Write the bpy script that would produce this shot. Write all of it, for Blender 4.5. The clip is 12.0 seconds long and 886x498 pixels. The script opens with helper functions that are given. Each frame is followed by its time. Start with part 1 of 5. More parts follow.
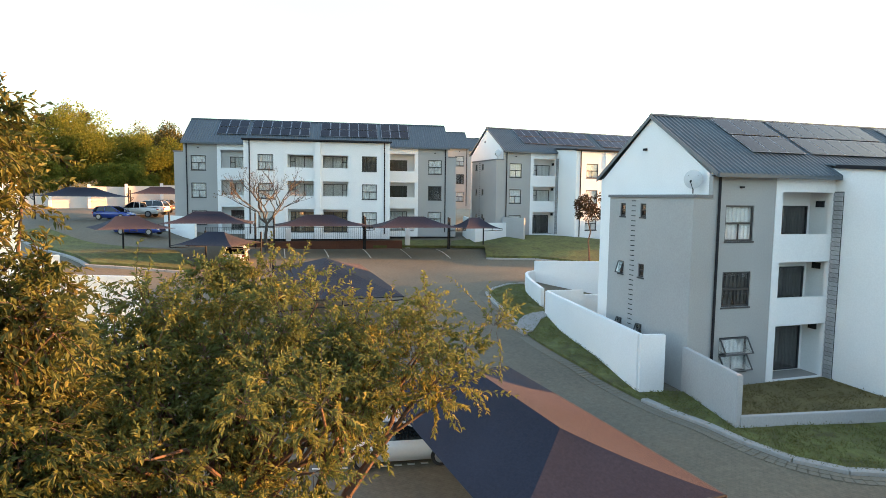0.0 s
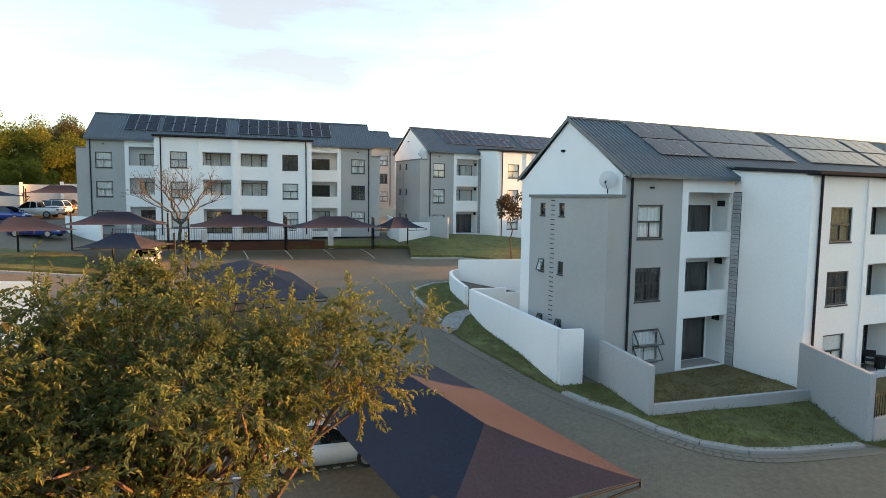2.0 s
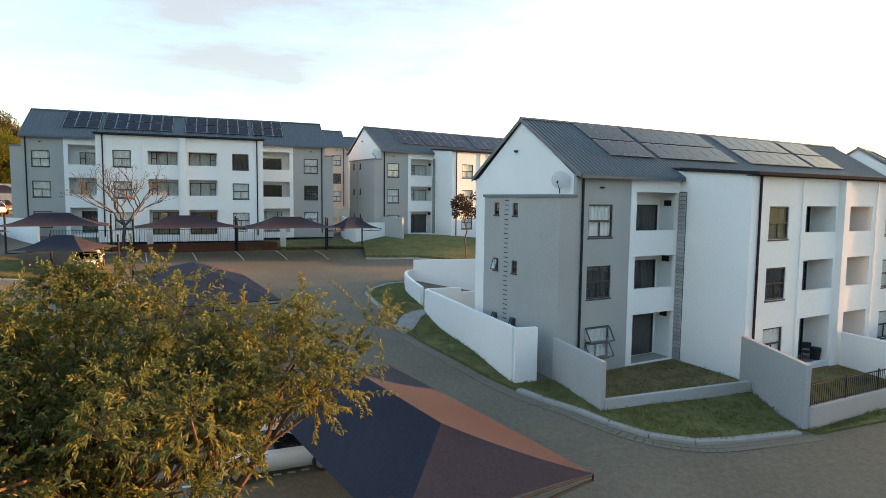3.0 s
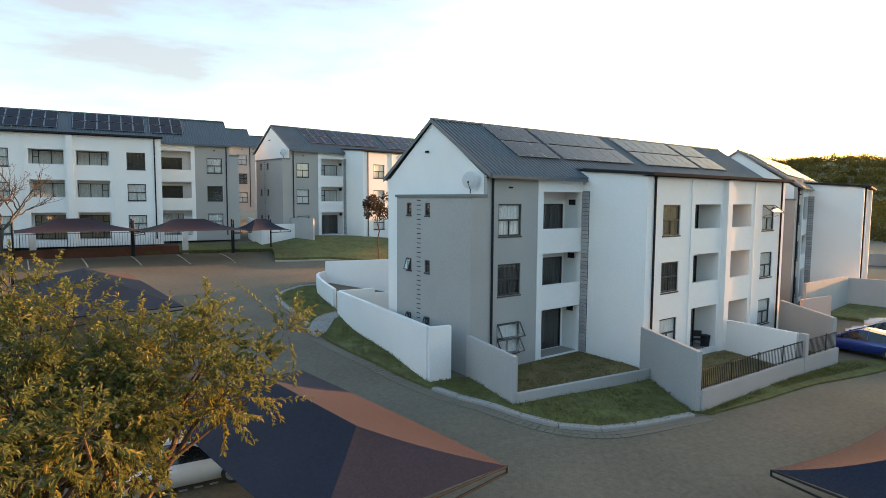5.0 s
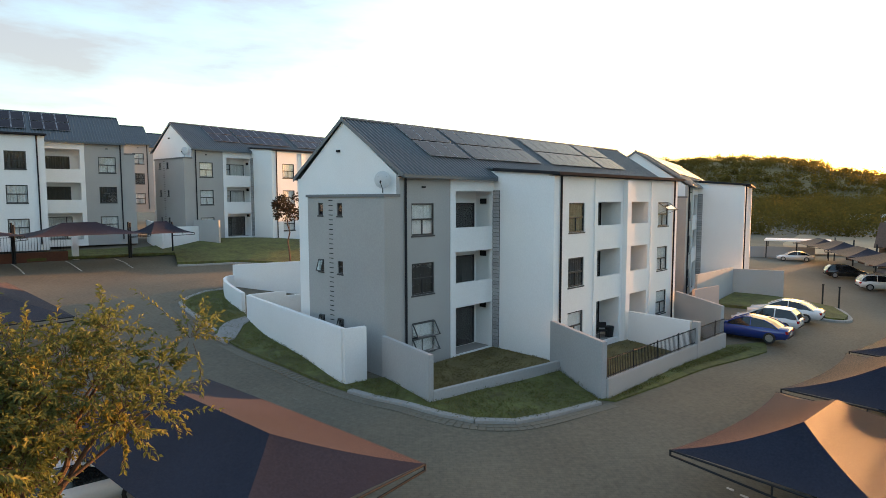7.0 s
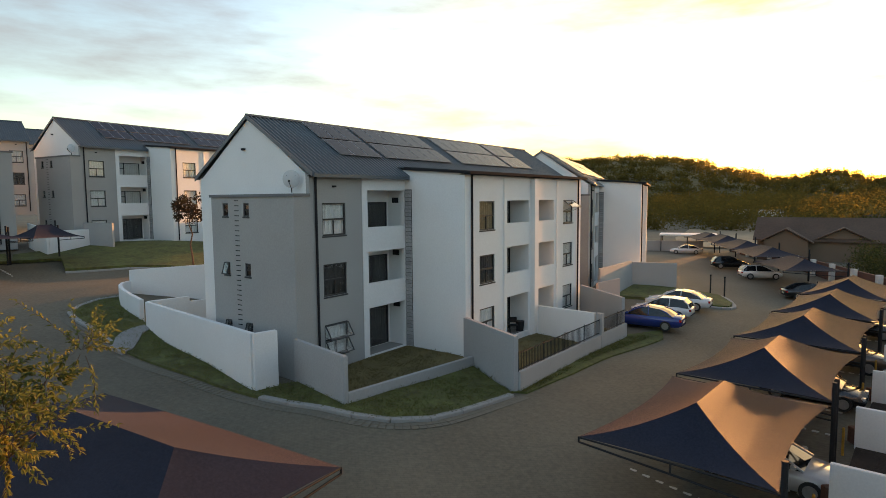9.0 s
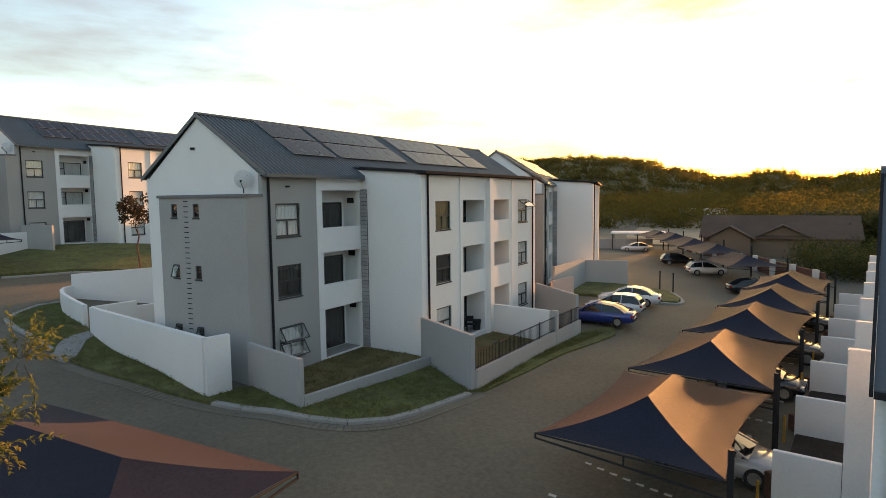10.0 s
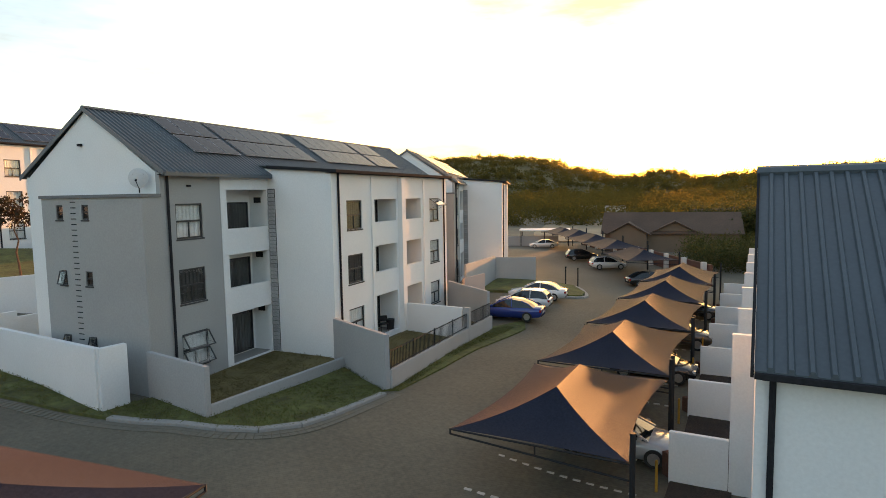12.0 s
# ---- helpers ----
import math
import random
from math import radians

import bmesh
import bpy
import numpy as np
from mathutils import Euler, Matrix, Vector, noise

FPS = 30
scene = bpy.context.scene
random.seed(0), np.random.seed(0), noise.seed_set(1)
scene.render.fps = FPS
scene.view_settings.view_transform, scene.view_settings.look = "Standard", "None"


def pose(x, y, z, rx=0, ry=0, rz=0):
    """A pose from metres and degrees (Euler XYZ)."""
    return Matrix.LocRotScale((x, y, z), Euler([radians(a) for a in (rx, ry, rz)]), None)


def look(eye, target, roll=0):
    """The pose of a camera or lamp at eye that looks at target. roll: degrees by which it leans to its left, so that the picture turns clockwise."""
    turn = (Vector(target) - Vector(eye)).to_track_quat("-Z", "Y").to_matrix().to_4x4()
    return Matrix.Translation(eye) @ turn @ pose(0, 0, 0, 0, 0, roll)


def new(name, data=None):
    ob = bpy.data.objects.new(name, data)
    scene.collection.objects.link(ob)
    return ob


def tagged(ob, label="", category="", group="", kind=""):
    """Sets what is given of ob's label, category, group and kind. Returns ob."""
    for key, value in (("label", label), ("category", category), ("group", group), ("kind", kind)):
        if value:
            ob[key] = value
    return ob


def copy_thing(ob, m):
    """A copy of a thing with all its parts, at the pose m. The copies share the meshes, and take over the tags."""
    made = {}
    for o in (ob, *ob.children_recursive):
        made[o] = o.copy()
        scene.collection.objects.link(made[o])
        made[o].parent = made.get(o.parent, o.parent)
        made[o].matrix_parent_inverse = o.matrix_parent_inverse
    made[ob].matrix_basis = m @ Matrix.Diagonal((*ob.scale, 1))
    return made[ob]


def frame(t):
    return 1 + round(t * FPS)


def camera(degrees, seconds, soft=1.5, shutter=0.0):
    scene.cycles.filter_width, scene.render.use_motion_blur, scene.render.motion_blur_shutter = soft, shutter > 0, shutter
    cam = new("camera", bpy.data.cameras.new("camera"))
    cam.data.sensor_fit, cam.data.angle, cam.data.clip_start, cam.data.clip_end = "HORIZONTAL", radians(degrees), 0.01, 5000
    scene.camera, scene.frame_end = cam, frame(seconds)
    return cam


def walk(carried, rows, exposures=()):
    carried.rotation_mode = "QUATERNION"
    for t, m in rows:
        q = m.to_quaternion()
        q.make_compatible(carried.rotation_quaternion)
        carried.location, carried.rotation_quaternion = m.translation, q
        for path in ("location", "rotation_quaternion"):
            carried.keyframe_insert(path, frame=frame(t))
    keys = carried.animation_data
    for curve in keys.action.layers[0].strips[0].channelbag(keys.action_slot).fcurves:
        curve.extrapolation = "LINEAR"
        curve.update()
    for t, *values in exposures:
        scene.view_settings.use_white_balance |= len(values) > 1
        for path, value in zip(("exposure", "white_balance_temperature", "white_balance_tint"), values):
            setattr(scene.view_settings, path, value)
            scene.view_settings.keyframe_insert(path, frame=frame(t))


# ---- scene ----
# ---------- camera ----------
cam = camera(73.47, 12.0, soft=0.62)
EYE = 7.96
# seconds, yaw, pitch, roll (degrees)
PATH = [(0.0, 26.29, -4.90, 0.68), (0.25, 26.05, -4.90, 0.70), (0.5, 25.33, -4.90, 0.74), (1.0, 23.28, -4.89, 0.74), (1.5, 21.13, -4.87, 0.73),
        (2.0, 18.98, -4.85, 0.71), (2.5, 16.80, -4.82, 0.70), (3.0, 14.62, -4.80, 0.64), (5.0, 6.20, -4.71, 0.35),
        (5.5, 4.11, -4.70, 0.24), (6.0, 2.02, -4.70, 0.12), (6.5, -0.05, -4.72, 0.0), (7.0, -2.14, -4.73, -0.08),
        (9.0, -10.57, -4.86, -0.48), (9.5, -12.68, -4.88, -0.60), (10.0, -14.80, -4.92, -0.70), (10.5, -16.91, -4.96, -0.80),
        (11.0, -19.00, -5.02, -0.86), (11.5, -21.11, -5.09, -0.92), (12.0, -23.27, -5.13, -0.93)]


def shot(yaw, pitch, lean):
    return pose(0, 0, EYE, 0, 0, yaw) @ pose(0, 0, 0, 90 + pitch) @ pose(0, 0, 0, 0, 0, lean)


EXPOSURE = [(0.0, 3.58, 6650, 8), (1.0, 3.4, 6600, 8), (2.5, 3.15, 6600, 8), (5.0, 3.05, 6550, 8), (6.5, 3.0, 6600, 9), (8.8, 2.4, 7150, 12), (12.0, 2.73, 7450, 13)]
walk(cam, [(t, shot(a, b, c)) for t, a, b, c in PATH], EXPOSURE)

# ---------- sky and sun ----------
SUN_AZ, SUN_EL = 48.5, 3.05   # clockwise from +y, above the horizon
world = bpy.data.worlds.new("sky")
scene.world = world
world.use_nodes = True
wn, wl = world.node_tree.nodes, world.node_tree.links
sky = wn.new("ShaderNodeTexSky")
sky.sky_type = "NISHITA"
sky.sun_disc = False
sky.sun_elevation, sky.sun_rotation = radians(SUN_EL), radians(SUN_AZ)
sky.air_density, sky.dust_density, sky.ozone_density = 0.9, 1.4, 1.6
# thin evening cloud, drawn out along the horizon
wco, wmap, wnoise, wramp, wmix = (wn.new("ShaderNode" + k) for k in ("TexCoord", "Mapping", "TexNoise", "ValToRGB", "MixRGB"))
wmap.inputs["Scale"].default_value = (1.0, 1.0, 4.5)
wmap.inputs["Location"].default_value = (3.1, 0.4, 0.2)
wnoise.inputs["Scale"].default_value, wnoise.inputs["Detail"].default_value, wnoise.inputs["Roughness"].default_value = 2.1, 9, 0.58
wramp.color_ramp.elements[0].position, wramp.color_ramp.elements[1].position = 0.45, 0.66
wramp.color_ramp.elements[1].color = (0.75, 0.75, 0.75, 1)
wmix.inputs["Color2"].default_value = (0.54, 0.505, 0.52, 1)
wl.new(wco.outputs["Generated"], wmap.inputs[0]), wl.new(wmap.outputs[0], wnoise.inputs["Vector"]), wl.new(wnoise.outputs[0], wramp.inputs[0])
wl.new(wramp.outputs[0], wmix.inputs["Fac"]), wl.new(sky.outputs[0], wmix.inputs["Color1"])
# the air turns yellow towards the low sun
wdot, wglow, wwarm = (wn.new("ShaderNode" + k) for k in ("VectorMath", "ValToRGB", "MixRGB"))
wdot.operation, wwarm.blend_type = "DOT_PRODUCT", "MULTIPLY"
wdot.inputs[1].default_value = (math.sin(radians(SUN_AZ)) * math.cos(radians(SUN_EL)), math.cos(radians(SUN_AZ)) * math.cos(radians(SUN_EL)), math.sin(radians(SUN_EL)))
wglow.color_ramp.elements[0].position, wglow.color_ramp.elements[1].position = 0.55, 1.0
wwarm.inputs["Color2"].default_value = (1.0, 0.87, 0.60, 1)
wl.new(wco.outputs["Generated"], wdot.inputs[0]), wl.new(wdot.outputs["Value"], wglow.inputs[0]), wl.new(wglow.outputs[0], wwarm.inputs["Fac"])
wl.new(wmix.outputs[0], wwarm.inputs["Color1"])
wl.new(wwarm.outputs[0], wn["Background"].inputs["Color"])
wn["Background"].inputs["Strength"].default_value = 0.15
sun = new("sun", bpy.data.lights.new("sun", "SUN"))
sun.data.energy, sun.data.angle, sun.data.color = 2.2, radians(0.6), (1.0, 0.45, 0.16)
sd = Vector((math.sin(radians(SUN_AZ)) * math.cos(radians(SUN_EL)), math.cos(radians(SUN_AZ)) * math.cos(radians(SUN_EL)), math.sin(radians(SUN_EL))))
sun.matrix_world = look(tuple(sd * 100), (0, 0, 0))


# ---------- materials ----------
def mat(name, base, rough=0.8, metal=0.0, spread=0.15, scale=3.0, fine=60.0, bump=0.0, bump_scale=80.0, tint=None, spec=0.5, per_object=0.0):
    """A plain surface with stains at a large and a fine scale and a little relief."""
    m = bpy.data.materials.new(name)
    m.use_nodes = True
    n, k = m.node_tree.nodes, m.node_tree.links
    b = n["Principled BSDF"]
    b.inputs["Roughness"].default_value, b.inputs["Metallic"].default_value = rough, metal
    b.inputs["Specular IOR Level"].default_value = spec
    co = n.new("ShaderNodeTexCoord")
    big, small = n.new("ShaderNodeTexNoise"), n.new("ShaderNodeTexNoise")
    big.inputs["Scale"].default_value, big.inputs["Detail"].default_value = scale / 10, 6
    small.inputs["Scale"].default_value, small.inputs["Detail"].default_value = fine / 4, 4
    k.new(co.outputs["Object"], big.inputs["Vector"])
    k.new(co.outputs["Object"], small.inputs["Vector"])
    add = n.new("ShaderNodeMath")
    add.operation = "ADD"
    k.new(big.outputs[0], add.inputs[0])
    k.new(small.outputs[0], add.inputs[1])
    last = add
    if per_object:
        info, mul, plus = n.new("ShaderNodeObjectInfo"), n.new("ShaderNodeMath"), n.new("ShaderNodeMath")
        mul.operation, plus.operation = "MULTIPLY_ADD", "ADD"
        mul.inputs[1].default_value, mul.inputs[2].default_value = per_object, -per_object / 2
        k.new(info.outputs["Random"], mul.inputs[0])
        k.new(add.outputs[0], plus.inputs[0])
        k.new(mul.outputs[0], plus.inputs[1])
        last = plus
    ramp = n.new("ShaderNodeValToRGB")
    e = ramp.color_ramp.elements
    lo = tint or tuple(c * (1 - spread) for c in base)
    hi = tuple(min(1, c * (1 + spread)) for c in base)
    e[0].position, e[0].color = 0.36, (*lo, 1)
    e[1].position, e[1].color = 0.64, (*hi, 1)
    half = n.new("ShaderNodeMath")
    half.operation = "MULTIPLY"
    k.new(last.outputs[0], half.inputs[0])
    half.inputs[1].default_value = 0.5
    k.new(half.outputs[0], ramp.inputs[0])
    k.new(ramp.outputs[0], b.inputs["Base Color"])
    if bump:
        bn, tex = n.new("ShaderNodeBump"), n.new("ShaderNodeTexNoise")
        tex.inputs["Scale"].default_value, tex.inputs["Detail"].default_value = bump_scale, 5
        k.new(co.outputs["Object"], tex.inputs["Vector"])
        bn.inputs["Strength"].default_value, bn.inputs["Distance"].default_value = bump, 0.02
        k.new(tex.outputs[0], bn.inputs["Height"])
        k.new(bn.outputs[0], b.inputs["Normal"])
    return m


def glass_mat(name):
    m = bpy.data.materials.new(name)
    m.use_nodes = True
    b = m.node_tree.nodes["Principled BSDF"]
    b.inputs["Base Color"].default_value = (0.95, 0.97, 0.98, 1)
    b.inputs["Roughness"].default_value = 0.02
    b.inputs["Transmission Weight"].default_value = 1.0
    b.inputs["IOR"].default_value = 1.45
    return m


WHITE = mat("white_plaster", (0.80, 0.80, 0.79), 0.85, spread=0.05, bump=0.15, bump_scale=25)
GREY = mat("grey_plaster", (0.36, 0.358, 0.347), 0.85, spread=0.08, bump=0.15, bump_scale=25)
WALLGREY = mat("pale_grey_plaster", (0.40, 0.40, 0.395), 0.85, spread=0.1, bump=0.15, bump_scale=25)
ROOF = mat("charcoal_roof_sheet", (0.075, 0.095, 0.11), 0.42, spread=0.12, scale=6)
TRIM = mat("charcoal_trim", (0.03, 0.03, 0.033), 0.9, spread=0.2, spec=0.03)
FRAME = mat("dark_aluminium", (0.03, 0.03, 0.032), 0.4, spread=0.15)
FLASH = mat("grey_flashing", (0.15, 0.155, 0.16), 0.6, spread=0.15)
SILL = mat("dark_sill", (0.055, 0.055, 0.056), 0.7)
GLASS = glass_mat("window_glass")
CURTAIN = mat("pale_curtain", (0.80, 0.79, 0.76), 0.95, spread=0.1, fine=20)
TAN = mat("tan_curtain", (0.34, 0.26, 0.16), 0.95, spread=0.2, fine=20)
# dark sheet hung as a curtain part, painting the unlit room behind the glass
DARKIN = mat("dark_room_sheet", (0.07, 0.065, 0.06), 0.9, spread=0.3)
SOLAR = mat("solar_cells", (0.016, 0.016, 0.024), 0.22, spread=0.25, scale=10, spec=0.16)
ALU = mat("aluminium_rim", (0.55, 0.56, 0.58), 0.35, metal=0.9, spread=0.05)
SLAB = mat("concrete_slab", (0.30, 0.29, 0.27), 0.9, spread=0.12, bump=0.2)
STEEL = mat("dark_painted_steel", (0.022, 0.023, 0.025), 0.7, spread=0.2, spec=0.2)
STONE = mat("grey_split_stone", (0.33, 0.335, 0.34), 0.9, spread=0.25, bump=0.5, bump_scale=40, per_object=0.3)
SHADE_BLUE = mat("navy_shade_cloth", (0.024, 0.029, 0.045), 0.58, spread=0.2, fine=60, bump=0.35, bump_scale=120, spec=0.028)
cloth = SHADE_BLUE.node_tree.nodes["Principled BSDF"].inputs
cloth["Sheen Weight"].default_value, cloth["Sheen Roughness"].default_value, cloth["Sheen Tint"].default_value = 0.06, 0.4, (1.0, 0.72, 0.5, 1)
GRASS = mat("lawn", (0.100, 0.112, 0.030), 0.95, spread=0.35, scale=9, fine=14, tint=(0.070, 0.066, 0.022), bump=0.8, bump_scale=60)
PAVING = mat("brick_paving", (0.148, 0.129, 0.093), 0.88, spread=0.22, scale=1.6, fine=24, bump=0.25, bump_scale=45)
pn, pk = PAVING.node_tree.nodes, PAVING.node_tree.links
brick, pmul = pn.new("ShaderNodeTexBrick"), pn.new("ShaderNodeMixRGB")
brick.inputs["Scale"].default_value, brick.inputs["Mortar Size"].default_value, brick.inputs["Brick Width"].default_value, brick.inputs["Row Height"].default_value = 1.0, 0.012, 0.22, 0.11
brick.inputs["Color1"].default_value, brick.inputs["Color2"].default_value, brick.inputs["Mortar"].default_value = (1, 1, 1, 1), (0.8, 0.78, 0.75, 1), (0.6, 0.58, 0.55, 1)
pmul.blend_type = "MULTIPLY"
pmul.inputs["Fac"].default_value = 0.4
pk.new(next(n for n in pn if n.type == "TEX_COORD").outputs["Object"], brick.inputs["Vector"])
pk.new(next(n for n in pn if n.type == "VALTORGB").outputs[0], pmul.inputs["Color1"]), pk.new(brick.outputs["Color"], pmul.inputs["Color2"])
pk.new(pmul.outputs[0], pn["Principled BSDF"].inputs["Base Color"])
KERB = mat("concrete_kerb", (0.33, 0.32, 0.30), 0.9, spread=0.12, bump=0.3, per_object=0.08)


# ---------- mesh helpers ----------
def box(bm, x0, x1, y0, y1, z0, z1):
    v = [bm.verts.new((x, y, z)) for z in (z0, z1) for y in (y0, y1) for x in (x0, x1)]
    for f in ((0, 2, 3, 1), (4, 5, 7, 6), (0, 1, 5, 4), (1, 3, 7, 5), (3, 2, 6, 7), (2, 0, 4, 6)):
        bm.faces.new([v[i] for i in f])


def boxes(*rows):
    bm = bmesh.new()
    for r in rows:
        box(bm, *r)
    return bm


def finish(bm, name, material):
    me = bpy.data.meshes.new(name)
    bmesh.ops.recalc_face_normals(bm, faces=bm.faces)
    bm.to_mesh(me)
    bm.free()
    me.materials.append(material)
    return me


def part(name, bm, material, parent, label=""):
    ob = new(name, finish(bm, name, material) if isinstance(bm, bmesh.types.BMesh) else bm)
    ob.parent = parent
    return tagged(ob, label)


def tube(bm, a, b, r, sides=8, r2=None):
    a, b = Vector(a), Vector(b)
    q = (b - a).to_track_quat("Z", "Y").to_matrix()
    rings = []
    for p, rr in ((a, r), (b, r if r2 is None else r2)):
        rings.append([bm.verts.new(p + q @ Vector((rr * math.cos(i * math.tau / sides), rr * math.sin(i * math.tau / sides), 0))) for i in range(sides)])
    for i in range(sides):
        bm.faces.new((rings[0][i], rings[0][(i + 1) % sides], rings[1][(i + 1) % sides], rings[1][i]))
    bm.faces.new(rings[0][::-1])
    bm.faces.new(rings[1])


def panel(bm, put, a0, a1, z0, z1, holes, thick):
    """A wall a0..a1 by z0..z1 with rectangular holes; put(a, depth, z) gives the point."""
    us = sorted({a0, a1, *(h[0] for h in holes), *(h[1] for h in holes)})
    zs = sorted({z0, z1, *(h[2] for h in holes), *(h[3] for h in holes)})
    us, zs = [u for u in us if a0 <= u <= a1], [z for z in zs if z0 <= z <= z1]
    open_at = lambda u, z: any(h[0] < u < h[1] and h[2] < z < h[3] for h in holes)
    solid = [[not open_at((us[i] + us[i + 1]) / 2, (zs[j] + zs[j + 1]) / 2) for j in range(len(zs) - 1)] for i in range(len(us) - 1)]
    vert = {}

    def v(i, d, j):
        if (i, d, j) not in vert:
            vert[i, d, j] = bm.verts.new(put(us[i], d * thick, zs[j]))
        return vert[i, d, j]

    at = lambda i, j: 0 <= i < len(us) - 1 and 0 <= j < len(zs) - 1 and solid[i][j]
    for i in range(len(us) - 1):
        for j in range(len(zs) - 1):
            if not solid[i][j]:
                continue
            for d in (0, 1):
                bm.faces.new((v(i, d, j), v(i + 1, d, j), v(i + 1, d, j + 1), v(i, d, j + 1)))
            for di, dj, p, q in ((-1, 0, (0, 0), (0, 1)), (1, 0, (1, 0), (1, 1)), (0, -1, (0, 0), (1, 0)), (0, 1, (0, 1), (1, 1))):
                if not at(i + di, j + dj):
                    bm.faces.new((v(i + p[0], 0, j + p[1]), v(i + q[0], 0, j + q[1]), v(i + q[0], 1, j + q[1]), v(i + p[0], 1, j + p[1])))
# ---------- ground ----------
CONTROL = [(0, 25, 0), (5, 30, 0), (15, 42, 0), (-3, 33, 0.1), (-6, 40, 0.5), (8, 24, -0.35), (20, 38, -0.4), (40, 60, -0.8), (60, 85, -0.8), (90, 120, -2),
           (14, 15, -1.4), (25, 28, -1.3), (40, 40, -1.3), (6, 12, -1.0), (0, 0, -0.9), (-8, 15, -0.6), (-6, 20, -0.3), (-8, 30, 0.4),
           (-12, 38, 1.2), (-18, 46, 2.1), (-26, 55, 2.9), (-36, 48, 3.0), (-45, 50, 4.1), (-30, 62, 4.1), (-40, 58, 4.15), (-20, 63, 3.9), (-10, 76, 3.9), (0, 88, 3.9),
           (-60, 41, 5.3), (-62, 50, 5.7), (-74, 46, 6.2), (-100, 60, 7.5), (-90, 90, 7.5), (-130, 80, 8), (-110, 30, 7.5), (-46, 32, 3.4), (-30, 26, 1.8), (-18, 22, 0.4), (-60, 20, 4.0), (24, 52, 0), (32, 66, 0), (-25, 5, 0), (10, -20, -2)]


def ground_z(x, y):
    """Height of the land: a smooth blend of the levels above."""
    s = w = 0.0
    for a, b, z in CONTROL:
        k = 1.0 / ((x - a) ** 2 + (y - b) ** 2 + 6.0) ** 1.6
        s, w = s + k * z, w + k
    return s / w


def ground_sheet():
    bm = bmesh.new()
    radii = [0, 4] + [8 + 2.2 * i for i in range(46)] + [118, 132, 150, 175, 210, 260, 340, 460, 640, 900, 1400, 2400, 4000]
    n = 150
    rings = []
    for r in radii:
        rings.append([bm.verts.new((r * math.sin(i * math.tau / n), r * math.cos(i * math.tau / n), ground_z(r * math.sin(i * math.tau / n), r * math.cos(i * math.tau / n)) - 0.05)) for i in range(n)])
    for a, b in zip(rings, rings[1:]):
        for i in range(n):
            if a is rings[0]:
                bm.faces.new((a[i], b[i], b[(i + 1) % n]))
            else:
                bm.faces.new((a[i], b[i], b[(i + 1) % n], a[(i + 1) % n]))
    bmesh.ops.remove_doubles(bm, verts=bm.verts, dist=0.001)
    me = finish(bm, "ground", PAVING)
    for p in me.polygons:
        p.use_smooth = True
    return tagged(new("ground", me), "brown-grey brick paved ground of the estate", "ground", kind="structure")


ground_sheet()

# ---------- apartment block ----------
S = 2.8                                        # storey
WL, WR, G1, B0, P0 = 0.72, 2.19, 3.30, 3.67, 6.58
Q0, Q1, R0, R1, LEN = 7.90, 9.39, 10.74, 13.25, 27.4
PRO, BACK, RIDGE = 3.84, -8.34, -4.14          # projection, rear wall, ridge (outwards is +)
HEAD, SILLZ, PAR = 2.1, 0.6, 0.87
EAVE, RIDGEZ = 9.0, 11.85
PITCH = (RIDGEZ - EAVE) / (0.35 - RIDGE)


def window_unit(parent, put, a0, a1, z0, z1, curtain):
    """One window: frame and bars, panes, sill, curtain. put(a, depth, z)."""
    def slab(bm, a, b, d0, d1, c, e):
        pts = [put(u, d, z) for z in (c, e) for d in (d0, d1) for u in (a, b)]
        v = [bm.verts.new(p) for p in pts]
        for f in ((0, 2, 3, 1), (4, 5, 7, 6), (0, 1, 5, 4), (1, 3, 7, 5), (3, 2, 6, 7), (2, 0, 4, 6)):
            bm.faces.new([v[i] for i in f])

    w = a1 - a0
    t = 0.07
    mid = z0 + (z1 - z0) * 0.5
    holes = [(a0 + t, a1 - t, mid + 0.04, z1 - t)]
    if w > 1.0:
        holes += [(a0 + t, a0 + w / 2 - 0.02, z0 + t, mid - 0.04), (a0 + w / 2 + 0.02, a1 - t, z0 + t, mid - 0.04)]
    else:
        holes += [(a0 + t, a1 - t, z0 + t, mid - 0.04)]
    bm = bmesh.new()
    panel(bm, lambda a, d, z: put(a, d + 0.05, z), a0, a1, z0, z1, holes, 0.06)
    win = part("window", bm, FRAME, parent)
    for c, e in ((z0 + t, mid - 0.04), (mid + 0.04, z1 - t)):
        bm = bmesh.new()
        slab(bm, a0 + t, a1 - t, 0.075, 0.083, c, e)
        g = part("pane", bm, GLASS, win)
        g.visible_shadow = False
    bm = bmesh.new()
    slab(bm, a0 - 0.03, a1 + 0.03, -0.035, 0.05, z0 - 0.07, z0 - 0.002)
    part("sill", bm, SILL, win)
    bm = bmesh.new()
    n = 14
    prev = None
    for i in range(n + 1):
        a = a0 + w * i / n
        d = 0.13 + (0.03 if i % 2 else 0.0)
        pair = (bm.verts.new(put(a, d, z0 + 0.03)), bm.verts.new(put(a, d, z1 - 0.02)))
        if prev:
            bm.faces.new((prev[0], pair[0], pair[1], prev[1]))
        prev = pair
    part("curtain", bm, curtain, win)
    return win


